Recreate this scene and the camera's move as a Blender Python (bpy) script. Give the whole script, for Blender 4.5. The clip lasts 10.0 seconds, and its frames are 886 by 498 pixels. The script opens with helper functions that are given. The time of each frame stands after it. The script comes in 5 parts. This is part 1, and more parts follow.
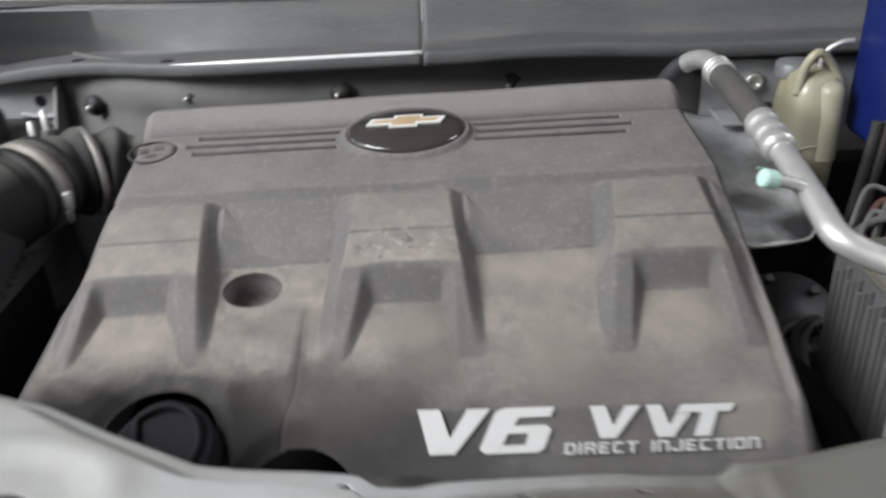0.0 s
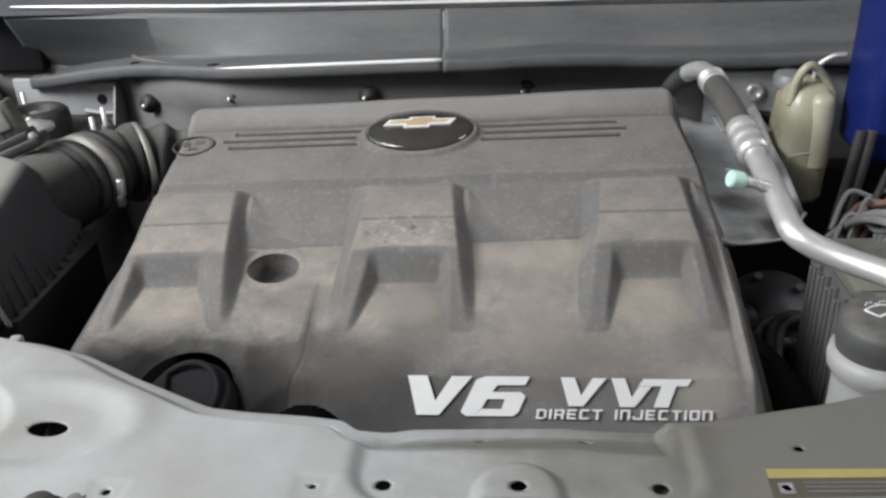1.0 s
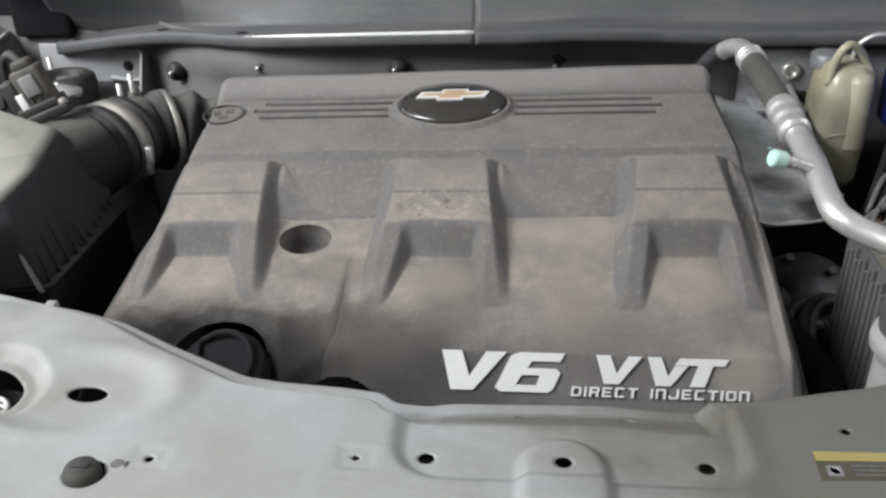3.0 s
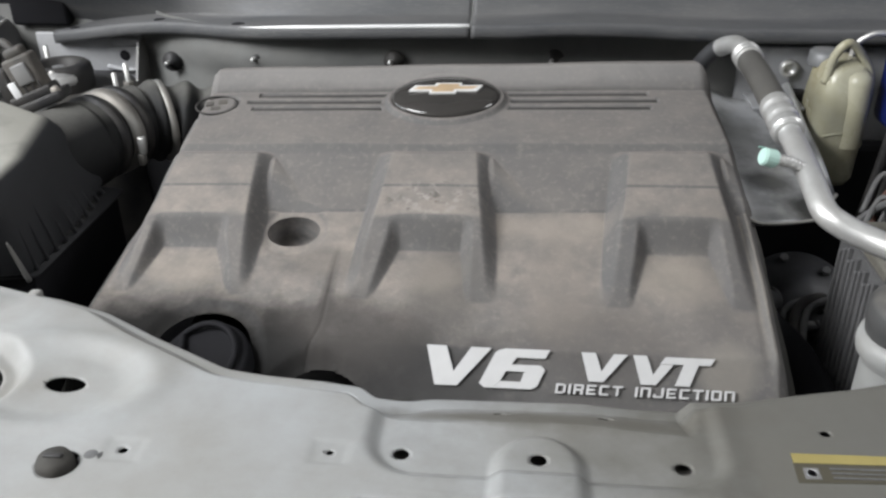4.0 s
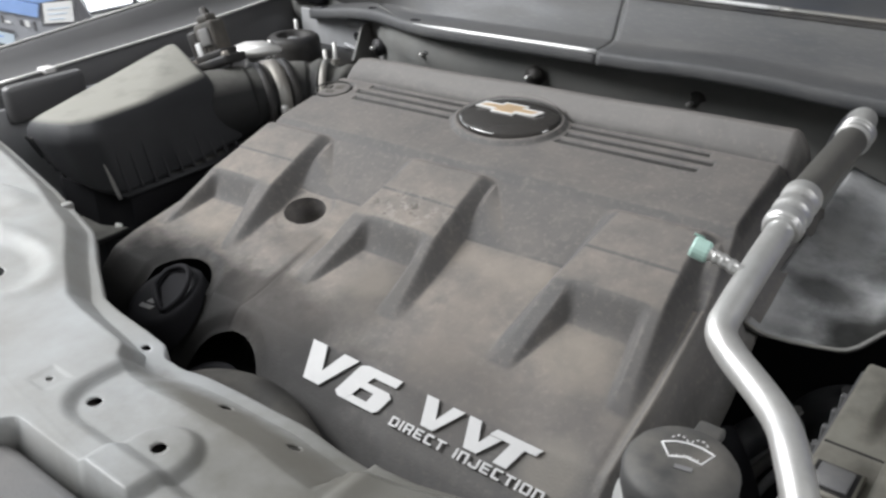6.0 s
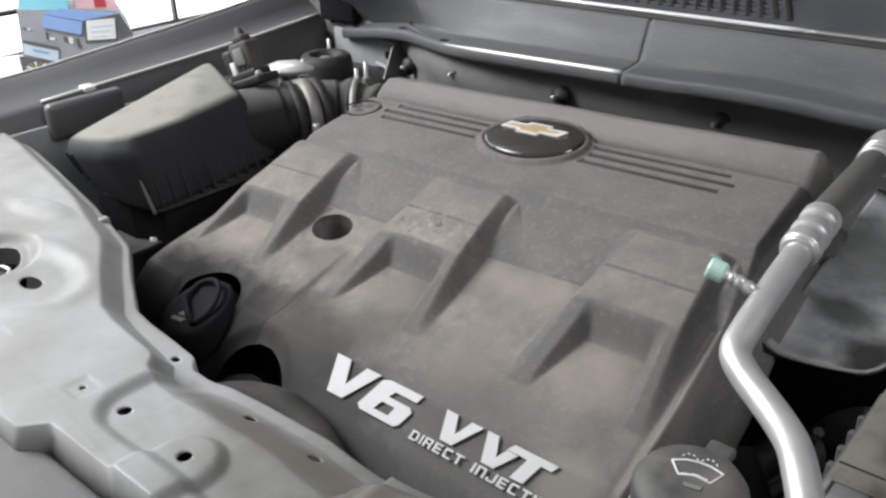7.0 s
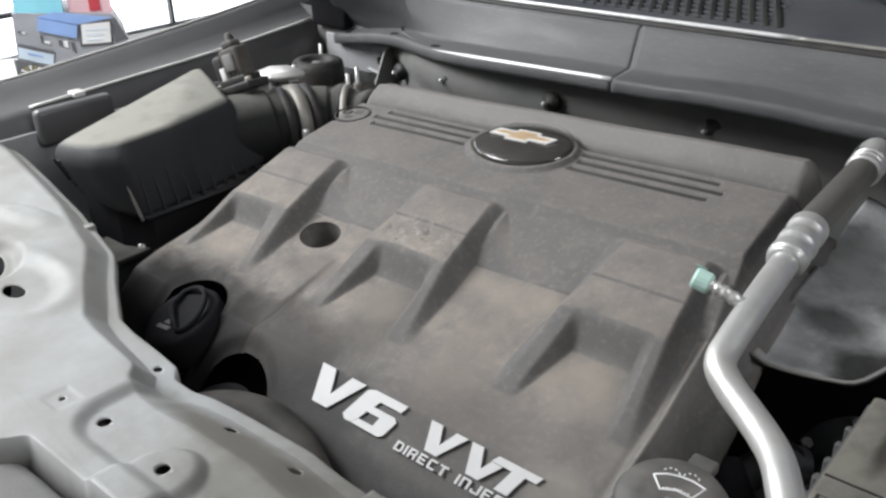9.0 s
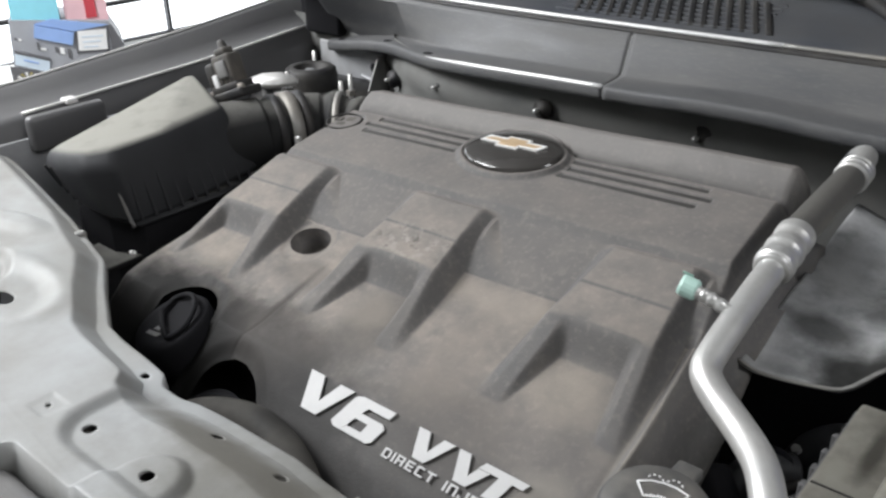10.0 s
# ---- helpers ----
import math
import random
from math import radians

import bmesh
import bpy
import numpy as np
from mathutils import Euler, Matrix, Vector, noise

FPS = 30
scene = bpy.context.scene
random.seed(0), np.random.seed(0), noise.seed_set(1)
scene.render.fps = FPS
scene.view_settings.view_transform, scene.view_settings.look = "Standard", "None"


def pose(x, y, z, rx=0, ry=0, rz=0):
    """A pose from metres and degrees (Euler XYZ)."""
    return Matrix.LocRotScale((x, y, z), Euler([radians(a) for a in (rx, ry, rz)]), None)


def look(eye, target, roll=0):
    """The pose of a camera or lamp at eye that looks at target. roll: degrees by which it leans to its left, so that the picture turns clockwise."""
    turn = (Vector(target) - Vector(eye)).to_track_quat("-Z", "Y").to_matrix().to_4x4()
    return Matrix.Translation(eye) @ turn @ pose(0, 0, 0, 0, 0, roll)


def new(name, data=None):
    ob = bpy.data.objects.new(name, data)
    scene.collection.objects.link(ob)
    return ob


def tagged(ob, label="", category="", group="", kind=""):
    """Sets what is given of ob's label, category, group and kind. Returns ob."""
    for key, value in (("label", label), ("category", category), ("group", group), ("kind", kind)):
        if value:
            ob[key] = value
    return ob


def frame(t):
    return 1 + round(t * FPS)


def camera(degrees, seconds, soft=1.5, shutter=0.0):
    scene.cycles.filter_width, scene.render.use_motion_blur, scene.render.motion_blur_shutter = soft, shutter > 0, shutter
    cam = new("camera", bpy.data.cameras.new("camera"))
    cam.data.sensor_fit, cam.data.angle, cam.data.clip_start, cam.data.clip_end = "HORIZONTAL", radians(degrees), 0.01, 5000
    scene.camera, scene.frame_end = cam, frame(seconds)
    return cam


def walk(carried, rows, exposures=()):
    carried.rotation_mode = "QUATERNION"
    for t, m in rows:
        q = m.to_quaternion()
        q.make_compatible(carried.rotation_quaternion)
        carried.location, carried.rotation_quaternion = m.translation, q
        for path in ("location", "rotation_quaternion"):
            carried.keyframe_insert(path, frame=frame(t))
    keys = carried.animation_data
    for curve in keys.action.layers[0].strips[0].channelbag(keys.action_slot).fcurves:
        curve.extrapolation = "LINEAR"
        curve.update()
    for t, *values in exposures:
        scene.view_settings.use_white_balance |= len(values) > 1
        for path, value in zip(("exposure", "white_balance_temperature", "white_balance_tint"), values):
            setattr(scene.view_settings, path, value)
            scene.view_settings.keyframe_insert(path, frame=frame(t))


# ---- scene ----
cam = camera(53.7, 10.0, 2.5, 0.8)
PATH = [
    (0, (0.034, -0.867, 1.273), (0.035, 0.917, 0.368), -1.8),
    (0.3, (0.096, -0.935, 1.297), (-0.021, 0.832, 0.366), -2.4),
    (0.5, (0.114, -0.962, 1.293), (-0.029, 0.813, 0.383), -3.1),
    (1, (0.093, -0.955, 1.296), (-0.04, 0.832, 0.407), -2.1),
    (1.5, (0.084, -0.945, 1.293), (-0.044, 0.827, 0.374), -1.8),
    (2, (0.077, -0.943, 1.29), (-0.062, 0.824, 0.366), -1.7),
    (2.5, (0.068, -0.951, 1.292), (-0.068, 0.819, 0.369), -1.3),
    (2.7, (0.067, -0.952, 1.291), (-0.078, 0.815, 0.364), -1.4),
    (3.8, (0.078, -0.947, 1.294), (-0.083, 0.804, 0.342), -0.6),
    (4, (0.085, -0.946, 1.29), (-0.081, 0.807, 0.341), -0.6),
    (4.5, (0.132, -0.938, 1.294), (-0.235, 0.787, 0.351), -0.2),
    (5, (0.275, -0.873, 1.28), (-0.474, 0.716, 0.322), 0.2),
    (5.5, (0.427, -0.785, 1.298), (-0.51, 0.722, 0.376), -1.4),
    (5.7, (0.488, -0.765, 1.292), (-0.55, 0.66, 0.347), -1.3),
    (6.8, (0.542, -0.758, 1.304), (-0.629, 0.585, 0.396), -1.2),
    (7, (0.538, -0.764, 1.304), (-0.644, 0.576, 0.404), -1.7),
    (7.5, (0.542, -0.766, 1.307), (-0.63, 0.586, 0.414), -1.2),
    (8, (0.546, -0.759, 1.307), (-0.632, 0.589, 0.415), -1.9),
    (8.5, (0.545, -0.751, 1.308), (-0.63, 0.599, 0.417), -1.7),
    (9, (0.542, -0.751, 1.306), (-0.639, 0.593, 0.412), -1.6),
    (9.5, (0.542, -0.751, 1.306), (-0.639, 0.595, 0.415), -1.5),
    (10, (0.549, -0.746, 1.306), (-0.633, 0.606, 0.426), -1.5),
]
walk(cam, [(t, look(eye, target, roll)) for t, eye, target, roll in PATH])

# ---- world and light ----
world = bpy.data.worlds.new("world")
scene.world = world
world.use_nodes = True
world.node_tree.nodes["Background"].inputs[0].default_value = (0.75, 0.82, 0.9, 1)
world.node_tree.nodes["Background"].inputs[1].default_value = 0.05


def area_light(name, eye, target, size, size_y, watts, colour=(1, 1, 1)):
    data = bpy.data.lights.new(name, "AREA")
    data.shape, data.size, data.size_y, data.energy, data.color = "RECTANGLE", size, size_y, watts, colour
    ob = new(name, data)
    ob.matrix_world = look(eye, target)
    return ob


# Unseen area lights, added and tuned for brightness; no fixtures stand here.
area_light("key_light_front", (-1.90, -1.15, 2.55), (-1.35, -0.85, 0.9), 1.4, 1.4, 127, (0.975, 0.985, 1.0))
area_light("fill_light_side", (-2.9, -0.4, 2.9), (-0.3, -0.2, 0.9), 1.0, 3.0, 22, (0.968, 0.983, 1.0))
area_light("fill_light_back", (-2.50, 1.90, 3.10), (-0.6, -0.2, 0.9), 1.0, 2.4, 26, (0.95, 0.975, 1.0))
area_light("fill_light_right", (2.30, -0.10, 3.10), (0.3, 0.0, 0.9), 1.0, 2.4, 51, (0.985, 0.985, 1.0))


# ---- materials ----
def material(name, colour, rough=0.5, metal=0.0, second=None, scale=30.0, amount=0.5, bump=0.0, bump_scale=300.0,
             dust=None, dust_amount=0.0, dust_scale=9.0, coat=0.0, transmission=0.0, up_dust=None, stretch=None, emit=0.0, patch=None, stain=None, dust_range=(0.38, 0.62), speck=0.0, grime_and_shade=(), spec=0.5, edge_pale=0.0):
    m = bpy.data.materials.new(name)
    m.use_nodes = True
    t = m.node_tree
    n, l = t.nodes, t.links
    b = n["Principled BSDF"]
    b.inputs["Roughness"].default_value, b.inputs["Metallic"].default_value = rough, metal
    b.inputs["Specular IOR Level"].default_value = spec
    b.inputs["Coat Weight"].default_value = coat
    b.inputs["Transmission Weight"].default_value = transmission
    co = n.new("ShaderNodeTexCoord")
    where = co.outputs["Object"]
    if stretch:
        mp = n.new("ShaderNodeMapping")
        mp.inputs["Scale"].default_value = stretch
        l.new(where, mp.inputs["Vector"])
        where = mp.outputs["Vector"]

    def clouds(size, detail=5.0):
        tex = n.new("ShaderNodeTexNoise")
        tex.inputs["Scale"].default_value, tex.inputs["Detail"].default_value, tex.inputs["Roughness"].default_value = size, detail, 0.6
        l.new(where, tex.inputs["Vector"])
        return tex.outputs["Fac"]

    def ramp(fac, low, high):
        r = n.new("ShaderNodeMapRange")
        r.inputs["From Min"].default_value, r.inputs["From Max"].default_value = low, high
        l.new(fac, r.inputs["Value"])
        return r.outputs["Result"]

    def mix(fac, one, two):
        x = n.new("ShaderNodeMix")
        x.data_type = "RGBA"
        l.new(fac, x.inputs["Factor"])
        for sock, v in ((x.inputs["A"], one), (x.inputs["B"], two)):
            if isinstance(v, tuple):
                sock.default_value = (*v, 1)
            else:
                l.new(v, sock)
        return x.outputs["Result"]

    def times(one, k):
        x = n.new("ShaderNodeMath")
        x.operation = "MULTIPLY"
        l.new(one, x.inputs[0])
        if isinstance(k, float):
            x.inputs[1].default_value = k
        else:
            l.new(k, x.inputs[1])
        return x.outputs[0]

    second = second or tuple(c * 0.75 for c in colour)
    col = mix(times(ramp(clouds(scale), 0.35, 0.7), amount), colour, second)
    if dust:
        f = times(ramp(clouds(dust_scale, 8.0), dust_range[0], dust_range[1]), dust_amount)
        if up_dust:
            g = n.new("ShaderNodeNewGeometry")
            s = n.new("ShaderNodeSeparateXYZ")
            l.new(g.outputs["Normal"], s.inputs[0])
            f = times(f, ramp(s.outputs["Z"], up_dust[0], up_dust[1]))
        if patch:
            # a deposit that lies thickest along one strip of the part
            g = n.new("ShaderNodeSeparateXYZ")
            l.new(co.outputs["Object"], g.inputs[0])
            a = n.new("ShaderNodeMath")
            a.operation = "SUBTRACT"
            l.new(g.outputs["Y"], a.inputs[0])
            a.inputs[1].default_value = patch[0]
            q = n.new("ShaderNodeMath")
            q.operation = "ABSOLUTE"
            l.new(a.outputs[0], q.inputs[0])
            k = n.new("ShaderNodeMath")
            k.operation = "MULTIPLY_ADD"
            l.new(ramp(q.outputs[0], patch[1] * 2.0, patch[1] * 0.4), k.inputs[0])
            k.inputs[1].default_value, k.inputs[2].default_value = 0.7, 0.3
            f = times(f, k.outputs[0])
        col = mix(f, col, dust)
        if speck:
            col = mix(times(ramp(clouds(170.0, 4.0), 0.52, 0.72), speck), col, tuple(min(0.8, 1.3 * c) for c in dust))
        if stain:
            # a flaked, dried spill
            mp2 = n.new("ShaderNodeMapping")
            mp2.vector_type = "TEXTURE"
            mp2.inputs["Location"].default_value, mp2.inputs["Scale"].default_value = (stain[0], stain[1], 0), (stain[2], stain[3], 1e3)
            l.new(co.outputs["Object"], mp2.inputs["Vector"])
            ln = n.new("ShaderNodeVectorMath")
            ln.operation = "LENGTH"
            l.new(mp2.outputs["Vector"], ln.inputs[0])
            spot = times(ramp(ln.outputs["Value"], 1.3, 0.3), ramp(clouds(95.0, 5.0), 0.52, 0.60))
            col = mix(times(spot, 0.75), col, (0.34, 0.315, 0.29))
            spot = times(ramp(ln.outputs["Value"], 1.3, 0.8), ramp(clouds(60.0, 5.0), 0.55, 0.63))
            col = mix(times(spot, 0.55), col, (0.055, 0.05, 0.048))
        if edge_pale:
            # outward edges made paler in patches
            pg = n.new("ShaderNodeNewGeometry")
            col = mix(times(times(ramp(pg.outputs["Pointiness"], 0.506, 0.535), ramp(clouds(55.0, 4.0), 0.38, 0.6)), edge_pale), col, tuple(min(0.8, 1.35 * c) for c in dust))
        for gx, gy, rx, ry, colour_g, share in grime_and_shade:
            # a ragged patch of tone, for grime, dust and painted light and shade
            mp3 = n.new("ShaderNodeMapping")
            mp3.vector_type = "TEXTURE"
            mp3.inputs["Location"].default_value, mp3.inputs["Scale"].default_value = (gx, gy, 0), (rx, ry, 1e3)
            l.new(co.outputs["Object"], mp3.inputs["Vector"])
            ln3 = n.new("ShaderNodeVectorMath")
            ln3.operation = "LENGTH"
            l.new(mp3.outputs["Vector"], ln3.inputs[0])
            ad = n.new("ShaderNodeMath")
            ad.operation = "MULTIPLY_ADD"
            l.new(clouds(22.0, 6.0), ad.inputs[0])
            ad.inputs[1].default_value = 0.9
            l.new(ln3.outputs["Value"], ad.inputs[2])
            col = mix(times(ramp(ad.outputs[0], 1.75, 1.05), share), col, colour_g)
        rr = n.new("ShaderNodeMapRange")
        rr.inputs["To Min"].default_value, rr.inputs["To Max"].default_value = rough, min(1.0, rough + 0.35)
        l.new(f, rr.inputs["Value"])
        l.new(rr.outputs["Result"], b.inputs["Roughness"])
    l.new(col, b.inputs["Base Color"])
    if bump:
        bp = n.new("ShaderNodeBump")
        bp.inputs["Strength"].default_value, bp.inputs["Distance"].default_value = bump, 0.001
        l.new(clouds(bump_scale, 3.0), bp.inputs["Height"])
        l.new(bp.outputs["Normal"], b.inputs["Normal"])
    if emit:
        b.inputs["Emission Color"].default_value, b.inputs["Emission Strength"].default_value = (*colour, 1), emit
    return m


DUST = (0.30, 0.26, 0.215)
